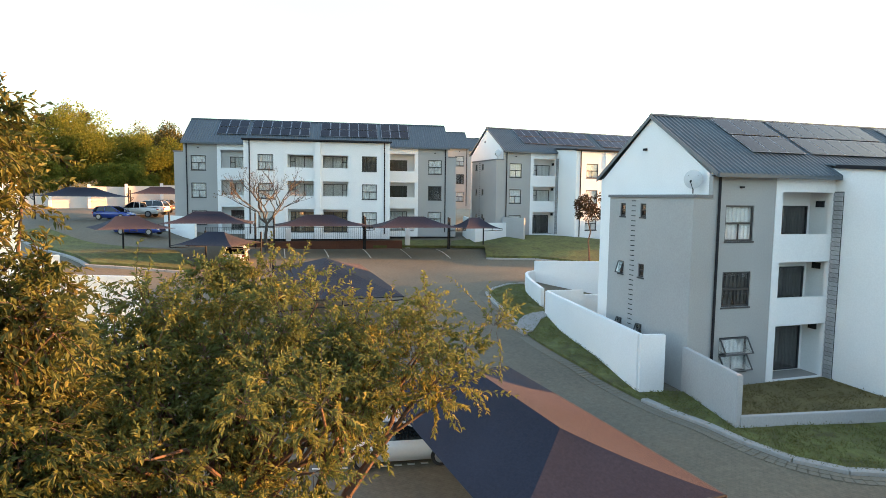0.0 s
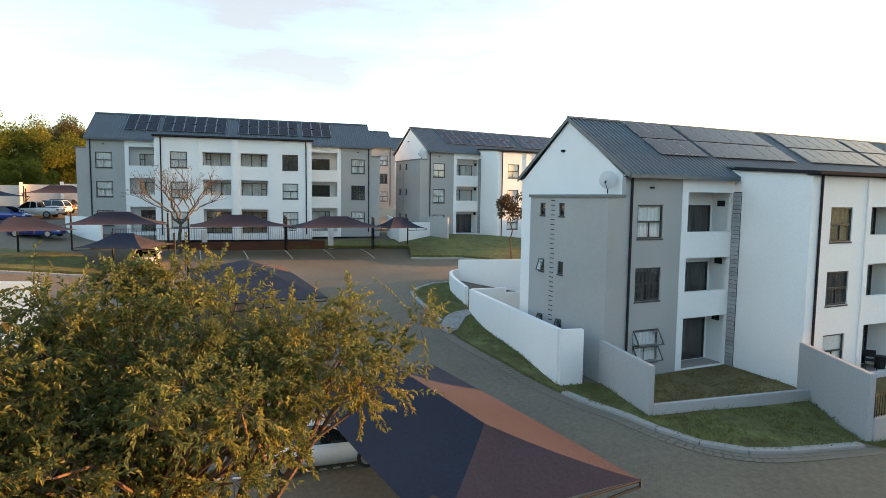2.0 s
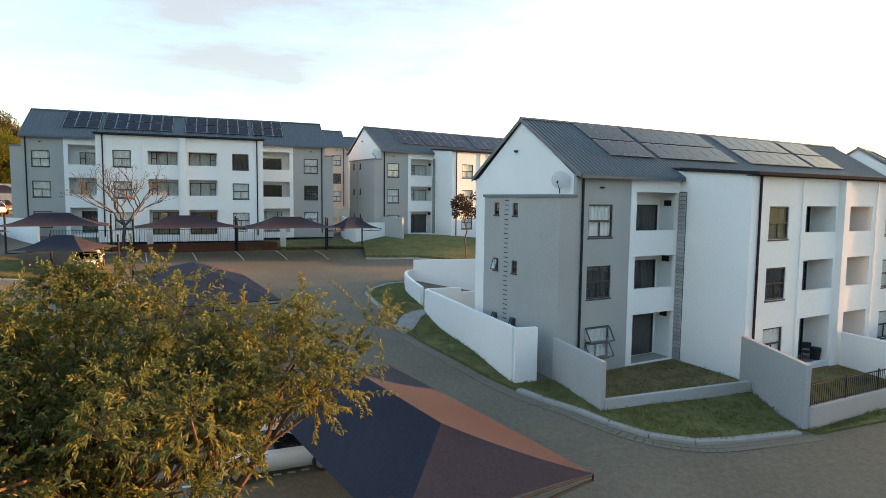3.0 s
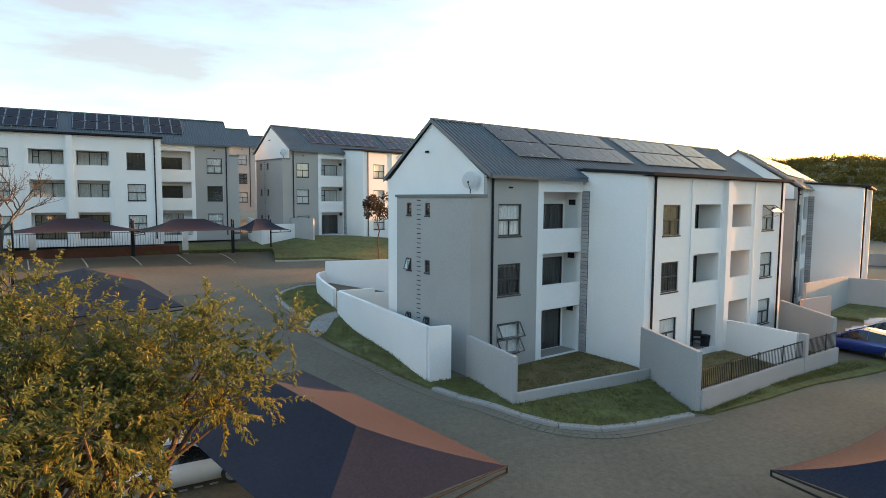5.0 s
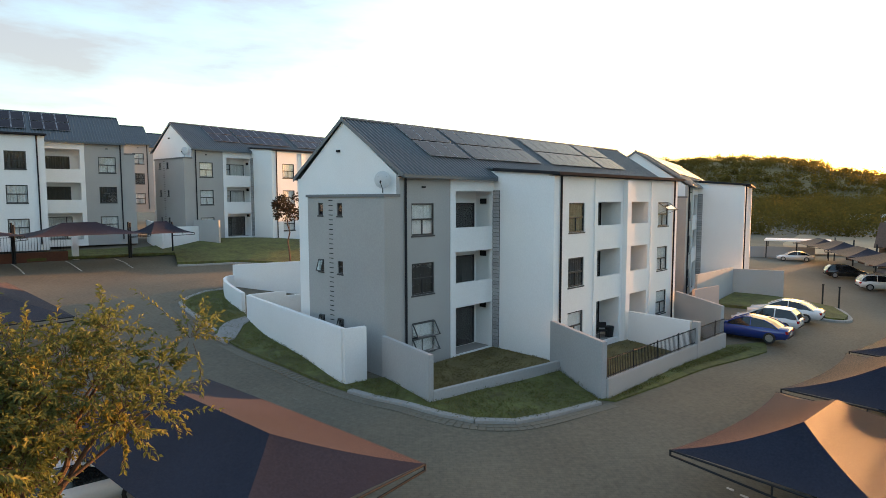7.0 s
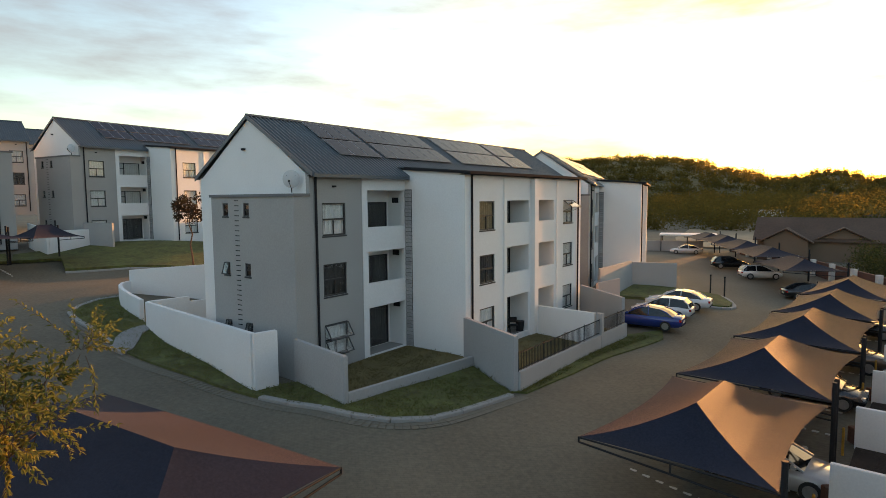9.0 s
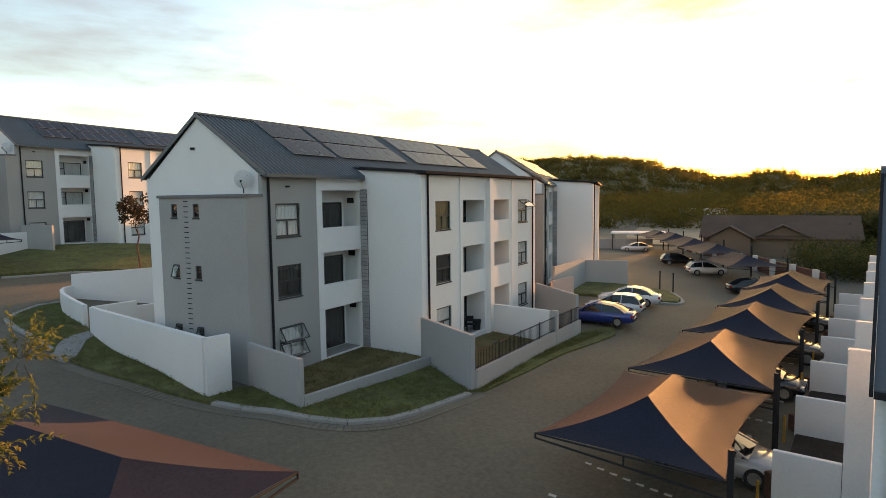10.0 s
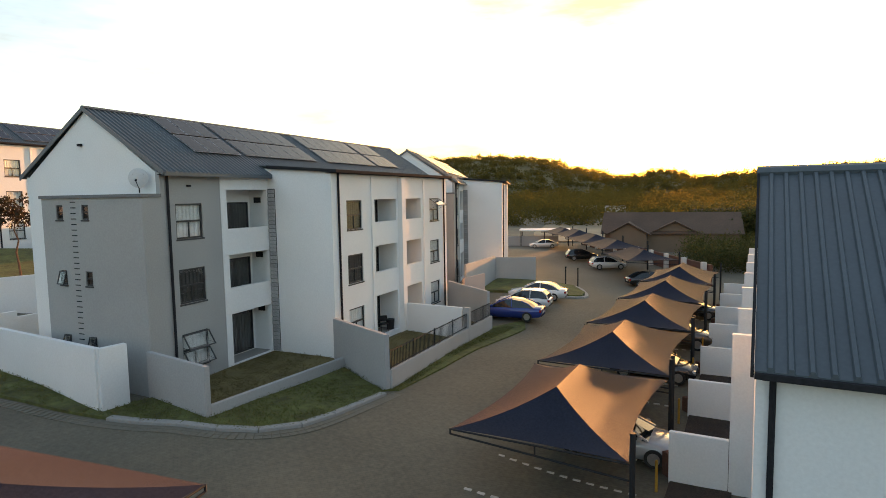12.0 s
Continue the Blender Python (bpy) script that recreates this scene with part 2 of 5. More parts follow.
def door_unit(parent, put, a0, a1, z0, z1, leaves, curtain, flip=False):
    """A glazed sliding door with a narrow side light in two panes."""
    def slab(bm, a, b, d0, d1, c, e):
        pts = [put(u, d, z) for z in (c, e) for d in (d0, d1) for u in (a, b)]
        v = [bm.verts.new(p) for p in pts]
        for f in ((0, 2, 3, 1), (4, 5, 7, 6), (0, 1, 5, 4), (1, 3, 7, 5), (3, 2, 6, 7), (2, 0, 4, 6)):
            bm.faces.new([v[i] for i in f])
    bm = bmesh.new()
    t = 0.06
    side, bar = 0.5, z0 + (z1 - z0) * 0.72
    s0 = a1 - side if flip else a0
    d0, d1 = (a0, a1 - side + t) if flip else (a0 + side - t, a1)
    step = (d1 - d0 - t) / (leaves - 1)
    holes = [(d0 + t + i * step, d0 + (i + 1) * step, z0 + t, z1 - t) for i in range(leaves - 1)]
    holes += [(s0 + t, s0 + side - t, z0 + t, bar - t / 2), (s0 + t, s0 + side - t, bar + t / 2, z1 - t)]
    panel(bm, lambda a, d, z: put(a, d + 0.02, z), a0, a1, z0, z1, holes, 0.07)
    door = part("sliding_door", bm, FRAME, parent)
    bm = bmesh.new()
    slab(bm, a0 + t, a1 - t, 0.055, 0.063, z0 + t, z1 - t)
    g = part("pane", bm, GLASS, door)
    g.visible_shadow = False
    bm = bmesh.new()
    prev = None
    n = 22
    for i in range(n + 1):
        a = a0 + (a1 - a0) * i / n
        d = 0.11 + (0.03 if i % 2 else 0.0)
        pair = (bm.verts.new(put(a, d, z0)), bm.verts.new(put(a, d, z1)))
        if prev:
            bm.faces.new((prev[0], pair[0], pair[1], prev[1]))
        prev = pair
    part("curtain", bm, curtain, door)


def roof_sheet(bm, u0, u1, top, low, pitch=0.25):
    """Ribbed sheet from the line top=(v, z) to low=(v, z), along u0..u1."""
    prof = []
    u = u0
    while u < u1 - 0.05:
        prof += [(u, 0), (u + 0.15, 0), (u + 0.17, 0.062), (u + 0.225, 0.062)]
        u += pitch
    prof = [p for p in prof if p[0] < u1] + [(u1, 0)]
    rows = []
    for v, z in (top, low):
        rows.append([bm.verts.new((a, -v, z + h)) for a, h in prof])
        rows.append([bm.verts.new((a, -v, z - 0.06)) for a, h in prof])
    for i in range(len(prof) - 1):
        bm.faces.new((rows[0][i], rows[0][i + 1], rows[2][i + 1], rows[2][i]))
        bm.faces.new((rows[2][i], rows[2][i + 1], rows[3][i + 1], rows[3][i]))


def block(place, label, seed, bay=None, mid=None, group="apartment blocks of the estate", shades=(CURTAIN, CURTAIN, DARKIN, DARKIN, CURTAIN), doors=None):
    rnd = random.Random(seed)
    top = new("apartment_building")
    tagged(top, label, "building", group)
    front = lambda v: (lambda a, d, z: Vector((a, -v + d, z)))
    cur = lambda: rnd.choice(shades)
    floors = [0, S, 2 * S]
    lint = [2.45, 2.45, 2.7]
    for side in (0, 1):
        mir = (lambda a: a) if side == 0 else (lambda a: LEN - a)
        span = lambda a, b: (min(mir(a), mir(b)), max(mir(a), mir(b)))
        # grey end bay
        a, b = span(0, G1)
        wa, wb = span(WL, WR)
        bm = bmesh.new()
        panel(bm, front(0), a, b, -0.6, EAVE, [(wa, wb, f + SILLZ, f + HEAD) for f in floors], 0.22)
        part("wall", bm, GREY, top, "grey plastered end bay")
        for i, f in enumerate(floors):
            window_unit(top, front(0), wa, wb, f + SILLZ, f + HEAD, bay[i] if bay and side == 0 else cur())
        # recessed balconies beside it
        a, b = span(G1, P0)
        ba, bb = span(B0, P0 - 0.12)
        holes = [(ba, bb, f + (PAR if f else 0.0), f + l) for f, l in zip(floors, lint)]
        bm = bmesh.new()
        panel(bm, front(0.03), a, b, -0.6, EAVE, holes, 0.2)
        part("balcony_wall", bm, WHITE, top, "white plastered balcony front")
        da, db = span(B0 + 0.7, P0 - 0.1)
        bm = bmesh.new()
        ra, rb = span(B0 - 0.3, P0)
        panel(bm, front(-1.2), ra, rb, -0.3, EAVE, [(da, db, f + 0.02, f + HEAD) for f in floors], 0.15)
        box(bm, *span(B0 - 0.32, B0 - 0.18), 0.175, 1.2, -0.3, EAVE)
        part("recess_wall", bm, WHITE, top)
        for f in floors:
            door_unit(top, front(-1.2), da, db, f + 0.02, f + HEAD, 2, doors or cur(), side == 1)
            bm = boxes((*span(B0 - 0.17, P0 - 0.001), 0.172, 1.199, f - 0.2, f))
            part("balcony_floor", bm, SLAB, top)
            va, vb = span(P0 - 0.07, P0 - 0.001)
            part("wall_vent", boxes((va, vb, 0.45, 0.85, f + 2.05, f + 2.33)), TRIM, top, "dark vent box under the balcony ceiling")
        la = mir((WL + WR) / 2)
        part("wall_light", boxes((la - 0.09, la + 0.09, -0.1, -0.001, 2 * S + 2.82, 2 * S + 2.9)), TRIM, top, "small dark wall light")
        # projecting centre: return wall and front
        ra = mir(P0)
        r0, r1 = (ra, ra + 0.22) if side == 0 else (ra - 0.22, ra)
        bm = bmesh.new()
        ring = [(-PRO + 0.22, -0.6), (1.2, -0.6), (1.2, 9.4), (0.4, 9.4), (-PRO + 0.22, 9.12)]
        va, vb = ([bm.verts.new((x, y, z)) for y, z in ring] for x in (r0, r1))
        bm.faces.new(va), bm.faces.new(vb)
        for i in range(5):
            bm.faces.new((va[i], va[(i + 1) % 5], vb[(i + 1) % 5], vb[i]))
        part("return_wall", bm, WHITE, top, "tall blank white return wall")
        # stone strip up the return wall
        so = -0.05 if side == 0 else 0.05
        strip = boxes((min(ra, ra + so), max(ra, ra + so), -0.47, -0.05, 0.0, 8.35))
        st = part("stone_strip", strip, SILL, top, "vertical strip of grey stone courses")
        course = bmesh.new()
        box(course, -0.016, 0.016, -0.215, 0.215, 0.0, 0.176)
        cm = finish(course, "course", STONE)
        for i in range(42):
            o = part("course", cm, STONE, st)
            o.location = (ra + so * (1.2 + 0.5 * rnd.random()), -0.26, 0.01 + i * 0.198)
    # front of the projection
    holes = []
    for side in (0, 1):
        mir = (lambda a: a) if side == 0 else (lambda a: LEN - a)
        span = lambda a, b: (min(mir(a), mir(b)), max(mir(a), mir(b)))
        holes += [(*span(Q0, Q1), f + SILLZ, f + HEAD) for f in floors]
        holes += [(*span(R0, R1), f + (PAR if f else 0.0), f + l) for f, l in zip(floors, [2.35, 2.35, 2.12])]
    bm = bmesh.new()
    panel(bm, front(PRO), P0, LEN - P0, -0.6, EAVE + 0.03, holes, 0.22)
    part("wall", bm, WHITE, top, "white plastered projecting front")
    part("fin_wall", boxes((LEN / 2 - 0.24, LEN / 2 + 0.24, -PRO - 0.3, -PRO - 0.001, -0.6, EAVE - 0.05)), WHITE, top)
    for a in (R0 - 0.42, LEN - R0 + 0.3):
        part("pilaster", boxes((a, a + 0.12, -PRO - 0.07, -PRO - 0.001, -0.6, EAVE - 0.05)), WHITE, top)
    for side in (0, 1):
        mir = (lambda a: a) if side == 0 else (lambda a: LEN - a)
        span = lambda a, b: (min(mir(a), mir(b)), max(mir(a), mir(b)))
        for i, f in enumerate(floors):
            window_unit(top, front(PRO), *span(Q0, Q1), f + SILLZ, f + HEAD, mid[i] if mid and side == 0 else cur())
        da, db = span(R0 + 0.15, R1 - 0.02)
        bm = bmesh.new()
        panel(bm, front(PRO - 1.2), *span(R0 - 0.4, R1 + 0.3), -0.3, EAVE, [(da, db, f + 0.02, f + HEAD) for f in floors], 0.15)
        for w in (span(R0 - 0.14, R0 - 0.002), span(R1 + 0.002, R1 + 0.14)):
            box(bm, *w, -PRO + 0.222, -PRO + 1.198, -0.3, EAVE)
        part("recess_wall", bm, WHITE, top)
        for f in floors:
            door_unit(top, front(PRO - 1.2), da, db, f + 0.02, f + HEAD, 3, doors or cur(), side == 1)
            part("balcony_floor", boxes((*span(R0 - 0.001, R1 + 0.001), -PRO + 0.222, -PRO + 1.199, f - 0.2, f)), SLAB, top)
    # gable ends, rear wall, inner walls that keep the rooms dark
    for side in (0, 1):
        x0, x1 = (0.0, 0.22) if side == 0 else (LEN - 0.22, LEN)
        bm = bmesh.new()
        ring = [(0.222, -0.6), (-BACK - 0.222, -0.6), (-BACK - 0.222, EAVE + 0.02), (-RIDGE, RIDGEZ - 0.1), (0.222, EAVE + 0.02)]
        va = [bm.verts.new((x0, y, z)) for y, z in ring]
        vb = [bm.verts.new((x1, y, z)) for y, z in ring]
        bm.faces.new(va), bm.faces.new(vb)
        for i in range(5):
            bm.faces.new((va[i], va[(i + 1) % 5], vb[(i + 1) % 5], vb[i]))
        part("gable_wall", bm, WHITE, top, "white plastered gable")
        gx = -0.12 if side == 0 else LEN + 0.001
        part("wall_light", boxes((gx, gx + 0.119, 4.44, 4.64, 10.25, 10.35)), TRIM, top, "small dark wall light")
        # lower grey box against the gable, with small bathroom windows
        b0, b1 = (-0.9, -0.001) if side == 0 else (LEN + 0.001, LEN + 0.9)
        face = b0 if side == 0 else b1
        sg = 1 if side == 0 else -1
        put = lambda a, d, z: Vector((face + sg * d, a, z))
        bw0, bw1 = 0.0, 6.06
        wins = [(3.12, 3.55), (4.71, 5.15)]
        bm = bmesh.new()
        panel(bm, put, bw0, bw1, -0.6, 8.0, [(a, b, f + 1.50, f + 2.12) for a, b in wins for f in floors], 0.2)
        e0, e1 = sorted((face + sg * 0.201, b1 if side == 0 else b0))
        box(bm, e0, e1, bw0, bw0 + 0.2, -0.6, 8.0), box(bm, e0, e1, bw1 - 0.2, bw1, -0.6, 8.0)
        part("wall", bm, GREY, top, "grey plastered service wall")
        for a, b in wins:
            for f in floors:
                window_unit(top, put, a, b, f + 1.50, f + 2.12, DARKIN)
        c0, c1 = sorted((face - sg * 0.08, b1 if side == 0 else b0))
        part("ledge", boxes((c0, c1, bw0 - 0.06, bw1 + 0.06, 8.0, 8.13)), FLASH, top, "dark grey flat coping")
        # slotted vent column
        lm = finish(boxes((-0.012, 0.012, -0.16, 0.16, 0, 0.035)), "vent_slot", TRIM)
        for i in range(33):
            o = part("vent_slot", lm, TRIM, top)
            o.location = (face - sg * 0.004, 4.05, 0.3 + i * 0.235)
    part("rear_wall", boxes((0.0, LEN, -BACK - 0.22, -BACK, -0.6, EAVE)), WHITE, top)
    for f in floors:
        part("floor_slab", boxes((0.23, LEN - 0.23, 1.36, -BACK - 0.23, f - 0.22, f - 0.01), (P0 + 0.23, LEN - P0 - 0.23, -PRO + 1.36, 1.355, f - 0.22, f - 0.01)), SLAB, top)
    # roof
    bm = bmesh.new()
    roof_sheet(bm, -0.12, LEN + 0.12, (RIDGE, RIDGEZ), (0.35, EAVE))
    roof_sheet(bm, -0.12, LEN + 0.12, (RIDGE, RIDGEZ), (BACK - 0.3, RIDGEZ - PITCH * (RIDGE - BACK + 0.3)))
    vj, zj = -0.45, 9.54
    roof_sheet(bm, P0 - 0.15, LEN - P0 + 0.15, (vj, zj), (PRO + 0.3, 9.14))
    part("roof", bm, ROOF, top, "charcoal ribbed steel roof")
    bm = bmesh.new()
    tube(bm, (-0.14, -RIDGE, RIDGEZ + 0.02), (LEN + 0.14, -RIDGE, RIDGEZ + 0.02), 0.1, 6)
    part("ridge_cap", bm, ROOF, top)
    # barge boards
    for x in (-0.15, LEN + 0.11):
        bm = bmesh.new()
        for va, za, vb, zb in ((RIDGE, RIDGEZ, 0.36, EAVE), (RIDGE, RIDGEZ, BACK - 0.31, RIDGEZ - PITCH * (RIDGE - BACK + 0.31))):
            p = [bm.verts.new((x + dx, -v, z + dz)) for dx in (0, 0.04) for v, z, dz in ((va, za, 0.06), (vb, zb, 0.06), (vb, zb, -0.13), (va, za, -0.13))]
            for f in ((0, 1, 2, 3), (7, 6, 5, 4), (0, 4, 5, 1), (1, 5, 6, 2), (2, 6, 7, 3), (3, 7, 4, 0)):
                bm.faces.new([p[i] for i in f])
        part("barge_board", bm, FLASH, top)
    for x in (P0 - 0.17, LEN - P0 + 0.13):
        bm = bmesh.new()
        p = [bm.verts.new((x + dx, -v, z)) for dx in (0, 0.04) for v, z in ((0.1, 9.53), (PRO + 0.3, 9.21), (PRO + 0.3, 9.06), (0.1, 9.38))]
        for f in ((0, 1, 2, 3), (7, 6, 5, 4), (0, 4, 5, 1), (1, 5, 6, 2), (2, 6, 7, 3), (3, 7, 4, 0)):
            bm.faces.new([p[i] for i in f])
        part("fascia", bm, TRIM, top)
    for a, b in ((-0.1, P0 - 0.16), (LEN - P0 + 0.16, LEN + 0.1)):
        part("gutter", boxes((a, b, -0.47, -0.36, EAVE - 0.15, EAVE - 0.03)), ROOF, top)
    part("gutter", boxes((P0 - 0.16, LEN - P0 + 0.16, -PRO - 0.42, -PRO - 0.31, EAVE + 0.06, EAVE + 0.2)), TRIM, top)
    part("soffit", boxes((P0 - 0.1, LEN - P0 + 0.1, -PRO - 0.305, -PRO + 0.25, EAVE + 0.035, EAVE + 0.055)), TRIM, top)
    part("soffit", boxes((-0.1, LEN + 0.1, -0.355, -0.003, EAVE - 0.12, EAVE - 0.08)), TRIM, top)
    for a, v in ((0.32, 0.06), (LEN - 0.32, 0.06), (P0 + 0.55, PRO + 0.06), (LEN - P0 - 0.55, PRO + 0.06)):
        bm = bmesh.new()
        tube(bm, (a, -v, -0.1), (a, -v, EAVE - (0.1 if v < 1 else -0.12)), 0.055, 8)
        part("downpipe", bm, TRIM, top, "dark downpipe")
    # solar panels on the front slope
    slope = math.atan(PITCH)
    pm = finish(boxes((0.025, 0.955, 0.025, 1.515, 0.032, 0.036)), "cell_face", SOLAR)
    rm = finish(boxes((0, 0.98, 0, 1.54, 0, 0.03)), "solar_panel", ALU)
    for u0, n in ((3.05, 3), (6.45, 6), (13.7, 6), (20.2, 3)):
        for row in (0, 1):
            for i in range(n):
                o = part("solar_panel", rm, ALU, top)
                dist = 0.32 + row * 1.7 + 1.54
                v = RIDGE + dist * math.cos(slope)
                z = RIDGEZ - dist * math.sin(slope) + 0.12
                o.matrix_local = Matrix.Translation((u0 + i * 1.015, -v, z)) @ Matrix.Rotation(slope, 4, "X")
                part("cell_face", pm, SOLAR, o)
    top.matrix_world = place
    return top


LABEL = "three-storey white and grey apartment block with solar panels"
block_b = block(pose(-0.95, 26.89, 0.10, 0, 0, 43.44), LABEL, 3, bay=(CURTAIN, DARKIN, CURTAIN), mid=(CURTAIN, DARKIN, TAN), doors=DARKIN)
block_a = block(pose(-50.94, 43.01, 4.34, 0, 0, 34.99), LABEL, 5, shades=(CURTAIN, CURTAIN, CURTAIN, CURTAIN, CURTAIN, CURTAIN, TAN, DARKIN))
copy_thing(block_a, pose(-22.71, 60.52, 4.09, 0, 0, 48.6))
copy_thing(block_a, pose(-61.0, 71.1, 6.86, 0, 0, 35))
copy_thing(block_a, pose(-68.4, 95.1, 8.4, 0, 0, 35))
copy_thing(block_b, pose(21.41, 46.98, 0.09, 0, 0, 58.8))


# ---------- the block across the street ----------
def end_block(place):
    top = new("apartment_building")
    tagged(top, "white plastered apartment block end under a charcoal ribbed roof", "building", "apartment blocks of the estate")
    e, r = 7.0, 9.86
    bm = boxes((0.02, 20, -0.0, 0.25, -0.5, e))
    part("wall", bm, WHITE, top)
    bm = bmesh.new()
    ring = [(0.252, -0.5), (8.1, -0.5), (8.1, e), (4.14, r - 0.12), (0.252, e)]
    va, vb = ([bm.verts.new((x, y, z)) for y, z in ring] for x in (0.02, 0.27))
    bm.faces.new(va), bm.faces.new(vb)
    for i in range(5):
        bm.faces.new((va[i], va[(i + 1) % 5], vb[(i + 1) % 5], vb[i]))
    part("gable_wall", bm, WHITE, top)
    part("rear_wall", boxes((0.28, 20, 7.85, 8.1, -0.5, e)), WHITE, top)
    bm = bmesh.new()
    roof_sheet(bm, 0, 20, (RIDGE, r), (0.35, e))
    roof_sheet(bm, 0, 20, (RIDGE, r), (BACK - 0.3, r - PITCH * (RIDGE - BACK + 0.3)))
    part("roof", bm, ROOF, top, "charcoal ribbed steel roof")
    bm = bmesh.new()
    tube(bm, (-0.06, -RIDGE, r + 0.0), (20, -RIDGE, r + 0.0), 0.13, 8)
    part("ridge_cap", bm, ROOF, top)
    for va, za, vb, zb in ((RIDGE, r, 0.36, e), (RIDGE, r, BACK - 0.31, r - PITCH * (RIDGE - BACK + 0.31))):
        bm = bmesh.new()
        p = [bm.verts.new((-0.05 + dx, -v, z + dz)) for dx in (0, 0.045) for v, z, dz in ((va, za, 0.06), (vb, zb, 0.06), (vb, zb, -0.1), (va, za, -0.1))]
        for f in ((0, 1, 2, 3), (7, 6, 5, 4), (0, 4, 5, 1), (1, 5, 6, 2), (2, 6, 7, 3), (3, 7, 4, 0)):
            bm.faces.new([p[i] for i in f])
        part("barge_board", bm, TRIM, top)
    part("gutter", boxes((0, 20, -0.44, -0.36, e - 0.10, e - 0.02)), TRIM, top)
    part("soffit", boxes((0.1, 20, -0.355, -0.004, e - 0.13, e - 0.09)), TRIM, top)
    bm = bmesh.new()
    tube(bm, (0.24, -0.06, -0.3), (0.24, -0.06, e - 0.1), 0.045, 8)
    part("downpipe", bm, TRIM, top, "dark downpipe")
    top.matrix_world = place


end_block(pose(7.44, 5.95, -1.54, 0, 0, -51.28))

# ---------- lawns, kerbs, paths ----------
B_AT = pose(-0.95, 26.89, 0.10, 0, 0, 43.44)


def bl(u, v, z=0.0):
    """A place beside the middle block: along its front, out from it."""
    return B_AT @ Vector((u, -v, z))


AX, AY = math.cos(radians(38.7)), math.sin(radians(38.7))


def st(a, n):
    """A place in the street: along it, across it (towards the block end)."""
    return Vector((a * AX + n * AY, a * AY - n * AX))


def draped(name, outline, lift, material, label, category, kind="structure", step=1.5, skirt=0.12):
    """A sheet laid on the land inside an outline."""
    bm = bmesh.new()
    bm.faces.new([bm.verts.new((x, y, 0)) for x, y in outline])
    xs, ys = [p[0] for p in outline], [p[1] for p in outline]
    for lo, hi, no in ((min(xs), max(xs), (1, 0, 0)), (min(ys), max(ys), (0, 1, 0))):
        c = lo + step
        while c < hi:
            bmesh.ops.bisect_plane(bm, geom=bm.verts[:] + bm.edges[:] + bm.faces[:], plane_co=(c, c, 0), plane_no=no)
            c += step
    for v in bm.verts:
        v.co.z = ground_z(v.co.x, v.co.y) + lift
    edge = [e for e in bm.edges if e.is_boundary]
    ext = bmesh.ops.extrude_edge_only(bm, edges=edge)
    for v in ext["geom"]:
        if isinstance(v, bmesh.types.BMVert):
            v.co.z -= skirt + 0.1
    ob = new(name, finish(bm, name, material))
    return tagged(ob, label, category, kind=kind)


def xy(*pts):
    return [(p[0], p[1]) for p in pts]


KERB_POINTS = [(-14.2, 43.0), (-15.3, 41.8), (-15.9, 39.6), (-14.9, 37.5), (-12.9, 34.7), (-10.6, 31.9), (-8.15, 29.0), (-6.2, 27.15), (-4.5, 25.65), (-3.1, 24.5), (-1.9, 23.55),
             (-0.7, 22.8), (0.4, 21.95), (1.4, 21.35), (2.5, 21.1), (3.6, 21.25), (4.6, 21.75), (6.1, 22.7), (7.7, 23.7)]


def eased(points, step):
    """The points joined by a smooth line, cut into even steps."""
    P = [Vector(p) for p in points]
    out = []
    for i in range(len(P) - 1):
        a, b, c, d = P[max(i - 1, 0)], P[i], P[i + 1], P[min(i + 2, len(P) - 1)]
        for k in range(24):
            t = k / 24
            out.append(0.5 * (2 * b + (c - a) * t + (2 * a - 5 * b + 4 * c - d) * t * t + (3 * b - a - 3 * c + d) * t ** 3))
    out.append(P[-1])
    even, left = [out[0]], step
    for a, b in zip(out, out[1:]):
        ln = (b - a).length
        while ln >= left:
            a = a.lerp(b, left / ln)
            even.append(a.copy())
            ln, left = (b - a).length, step
        left -= ln
    return [(p.x, p.y) for p in even]


KERB_LINE = eased(KERB_POINTS, 0.75)
draped("lawn", KERB_LINE + xy(bl(4.0, 7.8), bl(6.2, 4.0), bl(2, 3.0), bl(-0.9, 0.2), bl(-2.2, -0.4)) + [(-10.3, 35.3), (-10.6, 35.9), (-12.6, 40.0)], 0.06, GRASS,
       "patchy green lawn verge behind the kerb", "lawn")
draped("lawn", xy(bl(4.0, 7.9), bl(4.3, 8.5), bl(8, 9.0), bl(12, 9.3), bl(18.5, 10.2), bl(20.4, 9.6), bl(17.4, 8.2)), 0.03, GRASS, "green grass strip along the garden wall", "lawn")
YARD = mat("worn_yard_grass", (0.145, 0.118, 0.046), 0.95, spread=0.35, scale=8, fine=90, bump=0.8, bump_scale=60)
draped("lawn", xy(bl(-0.9, 0.3), bl(-1.7, 3.7), bl(5.9, 4.6), bl(6.5, 3.7), bl(6.5, 0.1), bl(3.4, 0.1)), 0.09, YARD, "worn brownish grass in the walled garden", "lawn")
draped("lawn", xy(bl(6.6, 4.2), bl(4.4, 7.9), bl(17, 8.1), bl(20, 4.2)), 0.09, YARD, "worn brownish grass in the fenced gardens", "lawn")
draped("lawn", [(-20.7, 51.0), (-22.5, 54.9), (-25.9, 54.2), (-27.4, 57.5), (-24, 60.5), (-12, 64.5), (-2, 66), (-7.2, 55.5), (-12, 53.4), (-16.5, 53.0)], 0.25, GRASS, "green lawn before the far blocks", "lawn")
